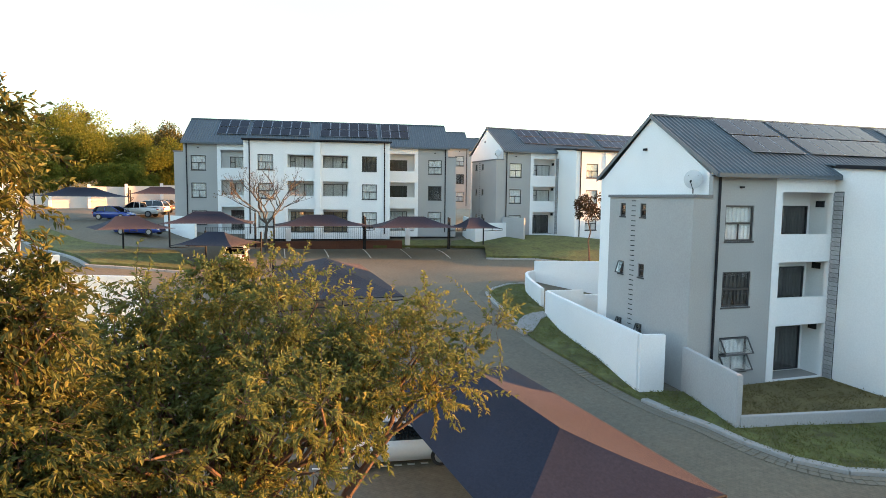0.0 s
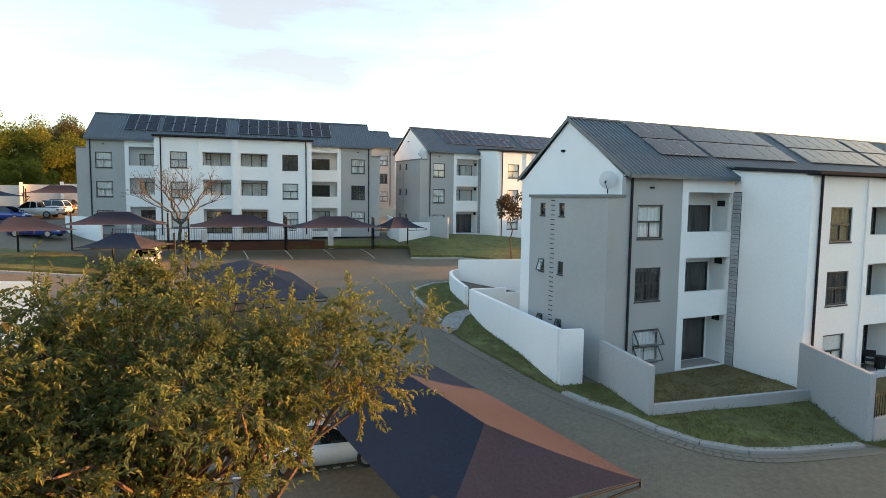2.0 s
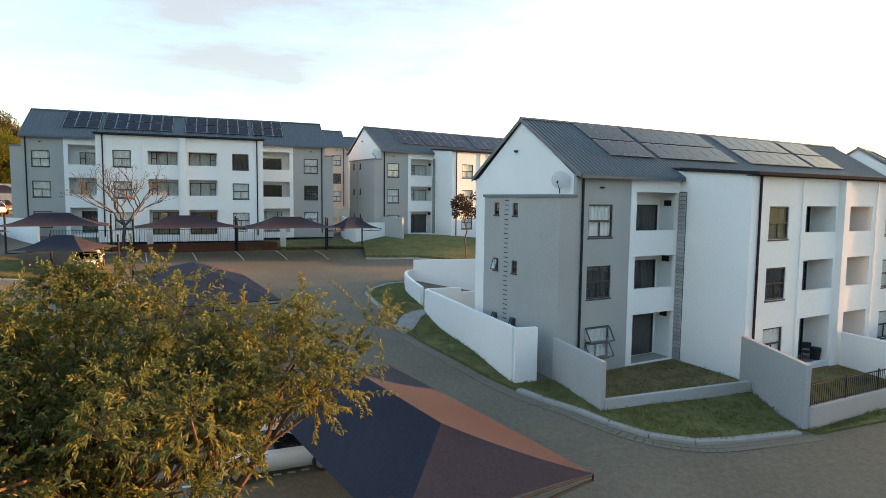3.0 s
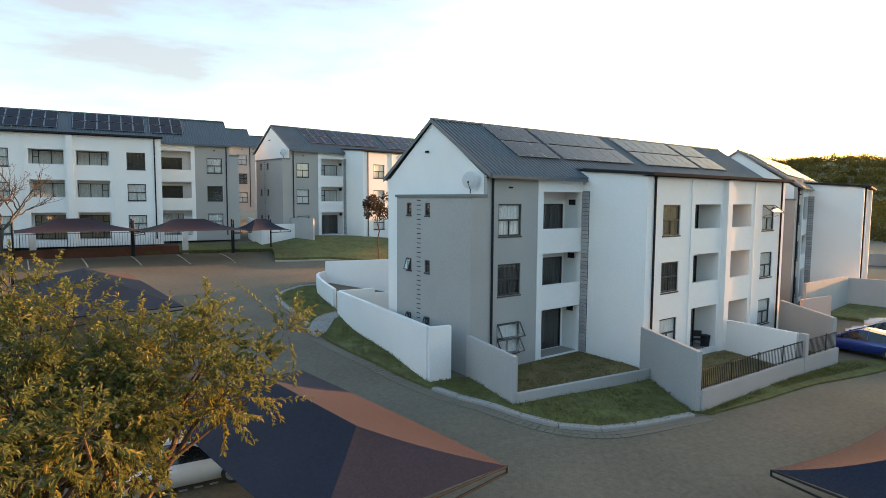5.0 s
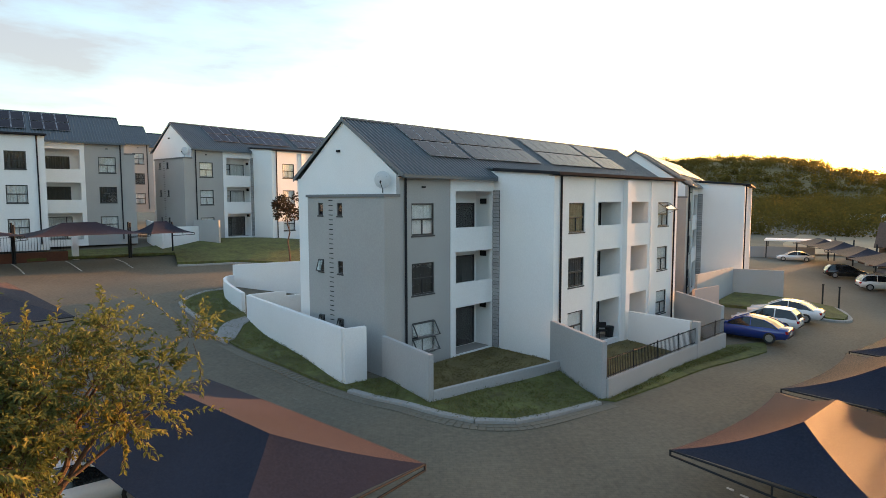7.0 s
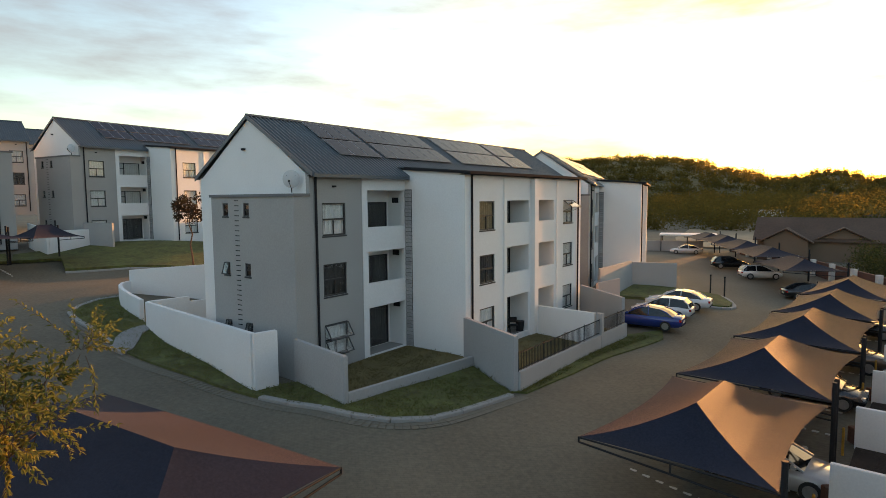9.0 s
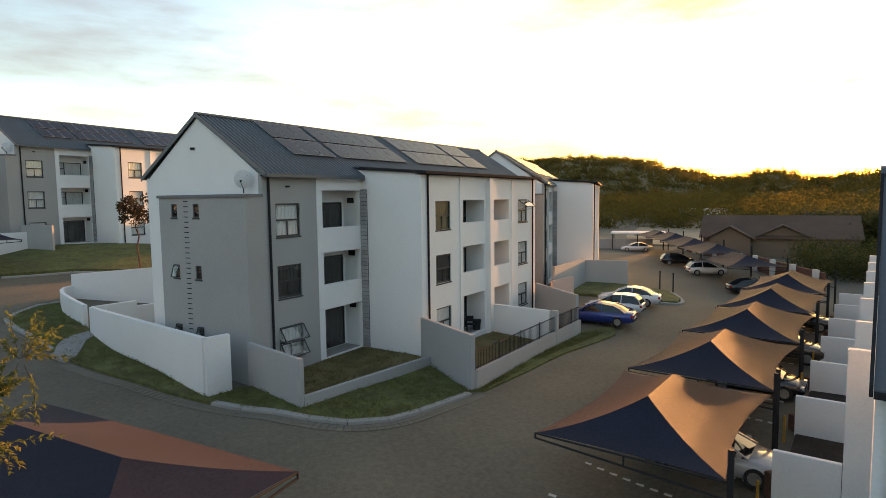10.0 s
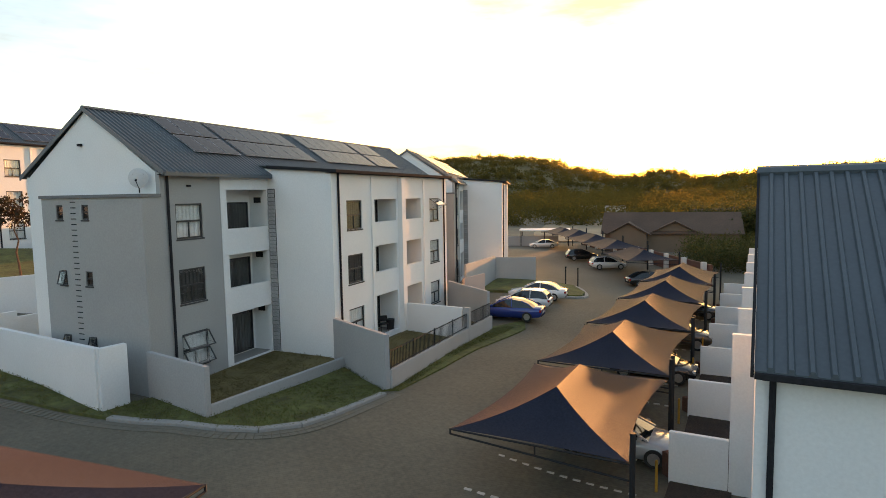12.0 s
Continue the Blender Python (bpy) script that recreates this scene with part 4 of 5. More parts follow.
# ---------- cars ----------
RUBBER = mat("tyre_rubber", (0.02, 0.02, 0.02), 0.8)
RIM = mat("alloy_rim", (0.45, 0.45, 0.46), 0.3, metal=0.8)
CARGLASS = mat("dark_car_glass", (0.012, 0.014, 0.016), 0.06, spread=0.1)
LAMP_RED = mat("red_lamp_lens", (0.35, 0.01, 0.01), 0.2)
LAMP_CLEAR = mat("clear_lamp_lens", (0.6, 0.6, 0.6), 0.15)
PLATE = mat("plate_face", (0.6, 0.6, 0.5), 0.5)


def paint(name, rgb):
    m = mat(name, rgb, 0.25, spread=0.04)
    b = m.node_tree.nodes["Principled BSDF"]
    b.inputs["Coat Weight"].default_value = 0.8
    b.inputs["Coat Roughness"].default_value = 0.05
    return m


CAR_WHITE, CAR_BLUE, CAR_BLACK = paint("white_car_paint", (0.72, 0.72, 0.72)), paint("blue_car_paint", (0.015, 0.04, 0.22)), paint("black_car_paint", (0.012, 0.011, 0.012))
CAR_SILVER, CAR_BRONZE = paint("silver_car_paint", (0.42, 0.43, 0.45)), paint("bronze_car_paint", (0.10, 0.075, 0.055))


def car(place, paint_mat, style, label):
    """A parked car, nose towards +x."""
    top = new("car")
    tagged(top, label, "car", "parked cars")
    L, tall = {"sedan": (4.6, 1.43), "hatch": (4.0, 1.47), "suv": (4.5, 1.72), "pickup": (5.2, 1.75)}[style]
    up = 0.12 if style in ("suv", "pickup") else 0.0
    h = L / 2
    belt = 0.89 + up * 1.6
    stations = [(-h, 0.70, 0.42 + up, 0.80 + up), (-h + 0.12, 0.82, 0.30 + up, belt - 0.02), (-h * 0.62, 0.88, 0.22 + up, belt + 0.03), (0, 0.89, 0.20 + up, belt), (h * 0.48, 0.88, 0.20 + up, belt - 0.02),
                (h * 0.82, 0.85, 0.24 + up, belt - 0.14), (h - 0.1, 0.78, 0.28 + up, belt - 0.26), (h, 0.66, 0.36 + up, belt - 0.36)]
    bm = bmesh.new()
    rows = []
    for x, w, z0, z1 in stations:
        zm = z0 + (z1 - z0) * 0.55
        ring = [(-w * 0.9, z0), (-w, zm), (-w * 0.95, z1 - 0.06), (-w * 0.82, z1), (0, z1 + 0.03), (w * 0.82, z1), (w * 0.95, z1 - 0.06), (w, zm), (w * 0.9, z0)]
        rows.append([bm.verts.new((x, y, z)) for y, z in ring])
    for a, b in zip(rows, rows[1:]):
        for j in range(9):
            bm.faces.new((a[j], b[j], b[(j + 1) % 9], a[(j + 1) % 9]))
    bm.faces.new(rows[0]), bm.faces.new(rows[-1])
    me = finish(bm, "body", paint_mat)
    for f in me.polygons:
        f.use_smooth = True
    body = part("body", me, paint_mat, top)
    prof = {"sedan": [(-1.85, 0), (-1.4, 0.55), (-0.95, 0.86), (-0.3, 1), (0.15, 0.95), (0.55, 0.66), (1.25, 0)], "hatch": [(-1.92, 0), (-1.8, 0.45), (-1.5, 0.9), (-0.6, 1), (0.05, 0.95), (0.45, 0.66), (1.15, 0)],
            "suv": [(-2.15, 0), (-2.02, 0.5), (-1.8, 0.94), (-0.8, 1), (0.2, 0.96), (0.6, 0.66), (1.2, 0)], "pickup": [(-0.62, 0), (-0.55, 0.5), (-0.45, 0.92), (0.1, 1), (0.5, 0.95), (0.8, 0.66), (1.35, 0)]}[style]
    xb0, xb1, xt0, xt1 = prof[0][0], prof[-1][0], prof[2][0], prof[4][0]
    ht = tall - belt
    ring = [(x, 0.80 - 0.03 * abs(k - 3) / 3, 0.80 - 0.2 * f, belt - 0.03 + ht * f * 0.97) for k, (x, f) in enumerate(prof)]
    bm = bmesh.new()
    rows = [[bm.verts.new(c) for c in ((x, -wb, belt - 0.04), (x, -wt, z), (x, 0, z + 0.015), (x, wt, z), (x, wb, belt - 0.04))] for x, wb, wt, z in ring]
    for a, b in zip(rows, rows[1:]):
        for q in range(4):
            bm.faces.new((a[q], b[q], b[q + 1], a[q + 1]))
    part("cabin_glass", bm, CARGLASS, top, "dark tinted car windows")
    bm = bmesh.new()
    top_rows = [r for r in ring[1:-1] if r[3] > belt + ht * 0.8]
    rows = [[bm.verts.new(c) for c in ((x, -wt - 0.012, z - 0.03), (x, -wt + 0.05, z + 0.02), (x, 0, z + 0.035), (x, wt - 0.05, z + 0.02), (x, wt + 0.012, z - 0.03))] for x, wb, wt, z in top_rows]
    for a, b in zip(rows, rows[1:]):
        for q in range(5):
            bm.faces.new((a[q], b[q], b[(q + 1) % 5], a[(q + 1) % 5]))
    bm.faces.new(rows[0]), bm.faces.new(rows[-1])
    me = finish(bm, "roof", paint_mat)
    part("roof", me, paint_mat, top)
    for s in (-1, 1):
        for k0, k1 in ((0, 2), (4, 6)):
            bm = bmesh.new()
            for q in range(k0, k1):
                tube(bm, (ring[q][0], s * ring[q][2], ring[q][3]), (ring[q + 1][0], s * ring[q + 1][2], ring[q + 1][3]), 0.04, 6)
            part("pillar", bm, paint_mat, top)
    xm = ring[3][0]
    for s in (-1, 1):
        bm = bmesh.new()
        tube(bm, (xm, 0.80 * s, belt), (xm, 0.605 * s, tall - 0.05), 0.035, 5)
        part("pillar", bm, paint_mat, top)
        bm = boxes((xb1 - 0.35, xb1 - 0.17, s * 0.92 - 0.07, s * 0.92 + 0.07, belt + 0.02, belt + 0.16))
        bmesh.ops.bevel(bm, geom=bm.edges[:], offset=0.03, segments=2, affect="EDGES")
        part("mirror", bm, paint_mat, top)
        part("tail_lamp", boxes((-h - 0.004, -h + 0.14, s * 0.66 - 0.13, s * 0.66 + 0.13, belt - 0.25, belt - 0.1)), LAMP_RED, top, "red tail lamp")
        part("head_lamp", boxes((h - 0.16, h - 0.02, s * 0.6 - 0.13, s * 0.6 + 0.13, belt - 0.34, belt - 0.24)), LAMP_CLEAR, top, "clear headlamp")
        for x in (-h * 0.6, h * 0.63):
            bm = bmesh.new()
            R = 0.32 + up * 0.4
            tube(bm, (x, s * 0.72, R), (x, s * 0.91, R), R, 18)
            bmesh.ops.bevel(bm, geom=[e for e in bm.edges if e.calc_face_angle(0) > 1.0], offset=0.03, segments=2, affect="EDGES")
            w = part("wheel", bm, RUBBER, top)
            bm = bmesh.new()
            tube(bm, (x, s * 0.90, R), (x, s * 0.922, R), R * 0.66, 14)
            part("rim", bm, RIM, w)
    part("plate", boxes((-h - 0.012, -h - 0.001, -0.24, 0.24, 0.5 + up, 0.61 + up)), PLATE, top)
    part("bumper", boxes((-h - 0.01, -h + 0.1, -0.6, 0.6, 0.34 + up, 0.42 + up)), TRIM, top)
    part("grille", boxes((h - 0.06, h + 0.006, -0.4, 0.4, 0.42 + up, 0.56 + up)), TRIM, top)
    if style == "pickup":
        part("bed_cover", boxes((-h + 0.2, -0.55, -0.74, 0.74, belt + 0.035, belt + 0.06)), TRIM, top)
    top.matrix_world = place


def park(x, y, deg, *rest):
    car(Matrix.Translation((x, y, ground_z(x, y))) @ Matrix.Rotation(radians(deg), 4, "Z"), *rest)


park(19.9, 34.9, 135, CAR_BLUE, "sedan", "shiny dark blue sedan in the parking bay")
park(22.6, 37.5, 135, CAR_WHITE, "hatch", "white hatchback in the parking bay")
park(25.5, 40.2, 137, CAR_WHITE, "sedan", "white sedan in the parking bay")
park(53.0, 81.9, 150, CAR_WHITE, "sedan", "white sedan parked far down the street")
park(46.9, 63.5, -21, CAR_BLACK, "hatch", "black hatchback parked far down the street")
park(44.2, 54.9, -21, CAR_WHITE, "hatch", "white hatchback parked across the street")
park(41.6, 45.2, -21, CAR_BLACK, "sedan", "dark car at the edge of the carports")
for i, (pm_, sty, lab) in enumerate([(CAR_SILVER, "sedan", "silver sedan under the shade cloth"), (CAR_BLACK, "hatch", "black hatchback under the shade cloth"), (CAR_BRONZE, "suv", "dark bronze wagon under the shade cloth"), (CAR_BLACK, "sedan", "black sedan under the shade cloth")]):
    e = st(21.2 + i * 7.9 + (0.6 if i else 0), -4.35)
    park(e.x, e.y, -51.3, pm_, sty, lab)
park(-9.6, 16.3, 37, CAR_WHITE, "hatch", "white hatchback beside the shade cloth")
park(-58.8, 40.8, 20, CAR_BLUE, "hatch", "blue hatchback in the upper car park")
park(-61.0, 45.2, 205, CAR_WHITE, "pickup", "white pickup in the upper car park")
park(-61.6, 47.0, 205, CAR_WHITE, "suv", "white wagon in the upper car park")
park(-65.5, 51.0, 205, CAR_BRONZE, "suv", "bronze wagon in the upper car park")
park(-51.4, 38.2, 20, CAR_BLUE, "sedan", "blue sedan behind the shade cloth")
park(-35.7, 35.0, 132, CAR_WHITE, "hatch", "white hatchback under the shade cloth")


# ---------- bollards and lines ----------
for x, y in ((32.0, 45.7), (33.0, 45.2)):
    bm = bmesh.new()
    tube(bm, (0, 0, 0), (0, 0, 1.7), 0.06, 10)
    tube(bm, (0, 0, 1.7), (0, 0, 1.78), 0.09, 10)
    o = new("bollard_light", finish(bm, "bollard_light", STEEL))
    o.location = (x, y, ground_z(x, y))
    tagged(o, "dark steel bollard light on the lawn point", "light", "bollard lights")
LINE = mat("road_paint", (0.55, 0.53, 0.48), 0.8, spread=0.25)
dash = finish(boxes((-0.12, 0.12, -0.05, 0.05, -0.05, 0.008)), "paint_dash", LINE)


def bay_line(a, b, lift=-0.03):
    top = new("bay_line")
    tagged(top, "broken white line of a parking bay", "line", "parking bay lines", kind="structure")
    A, B = Vector(a), Vector(b)
    n = int((B - A).length / 0.42)
    for i in range(n):
        p = A.lerp(B, (i + 0.5) / n)
        o = part("paint_dash", dash, LINE, top)
        o.matrix_world = Matrix.Translation((p.x, p.y, ground_z(p.x, p.y) + lift)) @ Matrix.Rotation(math.atan2((B - A).y, (B - A).x), 4, "Z")


for i in range(1, 7):
    f = Vector((-43.0, 37.8)).lerp(Vector((-24.0, 55.0)), i / 7)
    bay_line(f, f + Vector((0.67, -0.74)) * 5)
for i in range(12):
    bay_line(st(15.6 + 2.65 * i, -7.8), st(15.6 + 2.65 * i, -3.0))
for i in range(3):
    bay_line((-6.2 - 1.6 * i, 14.9 + 2.1 * i), (-10.3 - 1.6 * i, 11.8 + 2.1 * i))


# ---------- trees ----------
def leaf_mat(name, a, b, c, through_light=0.3, gloss=0.25, patch=0.0):
    m = bpy.data.materials.new(name)
    m.use_nodes = True
    n, k = m.node_tree.nodes, m.node_tree.links
    geo, ramp = n.new("ShaderNodeNewGeometry"), n.new("ShaderNodeValToRGB")
    ramp.color_ramp.elements[0].color, ramp.color_ramp.elements[1].color = (*a, 1), (*c, 1)
    e = ramp.color_ramp.elements.new(0.6)
    e.color = (*b, 1)
    if patch:
        co, tex, spread_, blend = (n.new("ShaderNode" + kind) for kind in ("TexCoord", "TexNoise", "MapRange", "Mix"))
        tex.inputs["Scale"].default_value, tex.inputs["Detail"].default_value = patch, 2
        spread_.inputs["From Min"].default_value, spread_.inputs["From Max"].default_value = 0.33, 0.67
        blend.inputs[0].default_value = 0.6
        k.new(co.outputs["Object"], tex.inputs["Vector"]), k.new(tex.outputs[0], spread_.inputs[0])
        k.new(geo.outputs["Random Per Island"], blend.inputs[2]), k.new(spread_.outputs[0], blend.inputs[3])
        k.new(blend.outputs[0], ramp.inputs[0])
    else:
        k.new(geo.outputs["Random Per Island"], ramp.inputs[0])
    bs = n["Principled BSDF"]
    bs.inputs["Roughness"].default_value = 0.6
    bs.inputs["Specular IOR Level"].default_value = gloss
    k.new(ramp.outputs[0], bs.inputs["Base Color"])
    tr, mix = n.new("ShaderNodeBsdfTranslucent"), n.new("ShaderNodeMixShader")
    k.new(ramp.outputs[0], tr.inputs["Color"])
    mix.inputs[0].default_value = through_light
    k.new(bs.outputs[0], mix.inputs[1]), k.new(tr.outputs[0], mix.inputs[2])
    k.new(mix.outputs[0], n["Material Output"].inputs["Surface"])
    return m


# first, darkest leaf tone is raised to stand in for fill light
LEAF = leaf_mat("olive_leaves", (0.082, 0.108, 0.042), (0.145, 0.168, 0.05), (0.27, 0.215, 0.045), 0.45, 0.25, 1.1)
LEAF_FAR = leaf_mat("green_gold_leaves", (0.11, 0.135, 0.024), (0.155, 0.17, 0.03), (0.185, 0.175, 0.035), 0.5, 0.05)
# deep green lightened towards gold, with the hazy backlit glow in the colour
LEAF_DARK = leaf_mat("deep_green_hazed_leaves", (0.045, 0.052, 0.014), (0.08, 0.08, 0.02), (0.13, 0.10, 0.028), 0.4)
LEAF_BROWN = leaf_mat("bronze_olive_leaves", (0.050, 0.070, 0.020), (0.095, 0.105, 0.028), (0.17, 0.125, 0.03), 0.35, 0.25, 1.5)
LEAF_RED = leaf_mat("russet_leaves", (0.10, 0.05, 0.02), (0.06, 0.06, 0.02), (0.16, 0.06, 0.03))
LEAF_RUSSET = leaf_mat("dark_russet_leaves", (0.025, 0.024, 0.012), (0.04, 0.03, 0.014), (0.07, 0.035, 0.02), 0.2)
BARK = mat("brown_bark", (0.105, 0.062, 0.04), 0.9, spread=0.35, fine=40, bump=0.8, bump_scale=30)
PALEBARK = mat("dull_grey_bark", (0.075, 0.068, 0.06), 0.9, spread=0.25, fine=40, bump=0.5)


def leaves(rng, centres, radii, per, length, width, droop=0.5):
    """One mesh of many small pointed leaves round the given clump centres."""
    V, F = [], []
    total = 0
    for c, r in zip(centres, radii):
        n = per
        d = rng.normal(size=(n, 3))
        d /= np.linalg.norm(d, axis=1)[:, None]
        pos = np.array(c) + d * (r * rng.random((n, 1)) ** 0.45)
        ax = rng.normal(size=(n, 3)) * 0.7 + d * 0.6
        ax[:, 2] -= droop
        ax /= np.linalg.norm(ax, axis=1)[:, None]
        sd_ = np.cross(ax, rng.normal(size=(n, 3)))
        sd_ /= np.linalg.norm(sd_, axis=1)[:, None] + 1e-9
        ln = length * (0.6 + 0.8 * rng.random((n, 1)))
        wd = width * (0.7 + 0.6 * rng.random((n, 1)))
        up = np.cross(sd_, ax) * wd * 0.35
        quad = np.stack([pos, pos + ax * ln * 0.5 + sd_ * wd + up, pos + ax * ln, pos + ax * ln * 0.5 - sd_ * wd + up], 1)
        V.append(quad.reshape(-1, 3))
        F.append(np.arange(total, total + 4 * n).reshape(-1, 4))
        total += 4 * n
    me = bpy.data.meshes.new("leaves")
    me.from_pydata(np.concatenate(V).tolist(), [], np.concatenate(F).tolist())
    return me


def sprays(rng, centres, radii, twigs, per, length, width, droop=0.35):
    """Leafy twigs that spread from the clump centres and droop at their tips: a mesh of leaves and a mesh of stems."""
    C, R = np.repeat(np.array(centres), twigs, 0), np.repeat(np.array(radii), twigs)[:, None]
    n = len(C)
    d = rng.normal(size=(n, 3)) * (1.0, 1.0, 0.75) + (0, 0, 0.25)
    d /= np.linalg.norm(d, axis=1)[:, None]
    a = C + d * R * rng.uniform(0.0, 0.5, (n, 1))
    ln = R * rng.uniform(0.8, 1.7, (n, 1))
    bend = rng.normal(size=(n, 3)) * 0.25 - (0, 0, droop)
    at = lambda s: a + d * ln * s + bend * ln * s * s
    V = []
    for i in range(per):
        s = 0.18 + 0.82 * (i + rng.random((n, 1))) / per
        tan = d + 2 * bend * s
        tan /= np.linalg.norm(tan, axis=1)[:, None]
        side = np.cross(tan, rng.normal(size=(n, 3)))
        side /= np.linalg.norm(side, axis=1)[:, None] + 1e-9
        ax = tan * 0.75 + side * 0.75 - (0, 0, 0.12)
        ax /= np.linalg.norm(ax, axis=1)[:, None]
        flat = np.cross(ax, rng.normal(size=(n, 3)) * 0.7 + (0, 0, 1))
        flat /= np.linalg.norm(flat, axis=1)[:, None] + 1e-9
        l, w = length * rng.uniform(0.6, 1.3, (n, 1)), width * rng.uniform(0.7, 1.25, (n, 1))
        p, fold = at(s), np.cross(flat, ax) * w * 0.4
        V.append(np.stack([p, p + ax * l * 0.45 + flat * w + fold, p + ax * l - (0, 0, 0.012), p + ax * l * 0.45 - flat * w + fold], 1).reshape(-1, 3))
    V = np.concatenate(V)
    leaf = bpy.data.meshes.new("leaves")
    leaf.from_pydata(V.tolist(), [], np.arange(len(V)).reshape(-1, 4).tolist())
    rings = []
    for s, r in ((0.0, 0.006), (0.5, 0.0045), (0.95, 0.002)):
        for k in range(3):
            rings.append(at(s) + np.array((math.cos(k * 2.094), math.sin(k * 2.094), 0.3 * (k == 1))) * r)
    T = np.stack(rings, 1).reshape(-1, 3)
    F = [[b + g * 3 + k, b + g * 3 + (k + 1) % 3, b + g * 3 + 3 + (k + 1) % 3, b + g * 3 + 3 + k] for b in range(0, 9 * n, 9) for g in (0, 1) for k in range(3)]
    stem = bpy.data.meshes.new("twigs")
    stem.from_pydata(T.tolist(), [], F)
    return leaf, stem


def limb(bm, a, b, r0, r1, rnd, n=4, wob=0.12):
    a, b = Vector(a), Vector(b)
    prev = a
    for i in range(1, n + 1):
        p = a.lerp(b, i / n)
        if i < n:
            p += Vector((rnd.uniform(-1, 1), rnd.uniform(-1, 1), rnd.uniform(-0.5, 0.5))) * wob * (b - a).length * 0.5
        tube(bm, prev, p, r0 + (r1 - r0) * (i - 1) / n, 7, r0 + (r1 - r0) * i / n)
        prev = p


def tree(x, y, height, crowns, leaf, bark, seed, per, length, width, clump, label, trunk=0.22, fill=60, droop=0.5, name="tree", twigs=0):
    """crowns: (dx, dy, z above the foot, rx, ry, rz) ellipsoids that the clumps fill."""
    rng, rnd = np.random.default_rng(seed), random.Random(seed)
    z = ground_z(x, y)
    top = new(name)
    tagged(top, label, "tree")
    C, R = [], []
    bm = bmesh.new()
    fork = Vector((0, 0, height * 0.3))
    limb(bm, (0, 0, -0.3), fork, trunk, trunk * 0.75, rnd, 3, 0.05)
    for dx, dy, cz, rx, ry, rz in crowns:
        n = max(3, int(fill * rx * ry * rz / (crowns[0][3] * crowns[0][4] * crowns[0][5])))
        for i in range(n):
            d = rng.normal(size=3)
            d /= np.linalg.norm(d)
            s = rng.random() ** 0.35
            c = (dx + d[0] * rx * s, dy + d[1] * ry * s, cz + d[2] * rz * s)
            C.append(c), R.append(clump * rng.uniform(0.6, 1.25))
            if i % 3 == 0:
                mid = fork.lerp(Vector((dx, dy, cz)), 0.6) if (dx or dy) else Vector((0, 0, cz - rz * 0.5))
                limb(bm, mid, c, trunk * 0.22, 0.012, rnd, 4, 0.2)
        limb(bm, fork, fork.lerp(Vector((dx, dy, cz)), 0.6) if (dx or dy) else Vector((0, 0, cz - rz * 0.5)), trunk * 0.7, trunk * 0.3, rnd, 4, 0.1)
    part("trunk", bm, bark, top)
    if twigs:
        me, stem = sprays(rng, C, R, twigs, per, length, width, droop)
        stem.materials.append(bark)
        tagged(part("branchwork", stem, bark, top), kind="stuff")
    else:
        me = leaves(rng, C, R, per, length, width, droop)
    me.materials.append(leaf)
    cr = part("crown", me, leaf, top)
    tagged(cr, kind="stuff")
    top.location = (x, y, z)
    return top


tree(-5.8, 6.0, 7.2, [(-0.3, -0.2, 5.85, 2.5, 2.5, 1.5), (1.1, 1.1, 6.25, 1.8, 1.8, 0.8), (1.95, 2.0, 6.5, 1.0, 1.0, 0.5), (-1.6, -1.6, 5.6, 1.8, 1.8, 1.4), (-1.1, 0.1, 7.15, 1.2, 1.2, 0.55), (-0.6, 0.7, 7.3, 0.9, 0.9, 0.45), (-1.0, -1.1, 6.45, 1.0, 1.0, 0.7), (-1.3, -2.0, 6.4, 0.9, 0.9, 0.75), (-0.2, -0.6, 4.4, 1.6, 1.6, 1.0)], LEAF, BARK, 11, 27, 0.078, 0.0175, 0.38, "broad leafy tree with olive and golden leaves", 0.2, 112, 0.14, twigs=18)
tree(-6.4, 2.6, 9.6, [(0.22, 0.12, 8.85, 0.58, 0.58, 0.95), (0.5, 0.35, 7.5, 0.62, 0.62, 0.6), (0.2, 0.4, 6.2, 0.95, 0.95, 0.9)], LEAF_BROWN, BARK, 12, 16, 0.085, 0.019, 0.26, "tall leafy tree with olive and golden leaves before the white wall", 0.12, 62, 0.2, twigs=11)
# bare tree before the far block
rnd = random.Random(4)
top = new("bare_tree")
tagged(top, "nearly leafless grey tree beside the carport", "tree")
bm = bmesh.new()
tips = []
limb(bm, (0, 0, -0.3), (0.1, 0, 2.6), 0.17, 0.12, rnd, 3, 0.06)


def branch(a, d, ln, r, depth):
    b = a + d * ln
    limb(bm, a, b, r, r * 0.6, rnd, 3, 0.15)
    if depth == 0:
        tips.append(tuple(b))
        return
    for _ in range(3 if depth > 1 else 2):
        nd = (d + Vector((rnd.uniform(-1, 1), rnd.uniform(-1, 1), rnd.uniform(-0.25, 0.6))) * 0.75).normalized()
        branch(b if rnd.random() < 0.6 else a.lerp(b, 0.7), nd, ln * rnd.uniform(0.6, 0.85), r * 0.58, depth - 1)


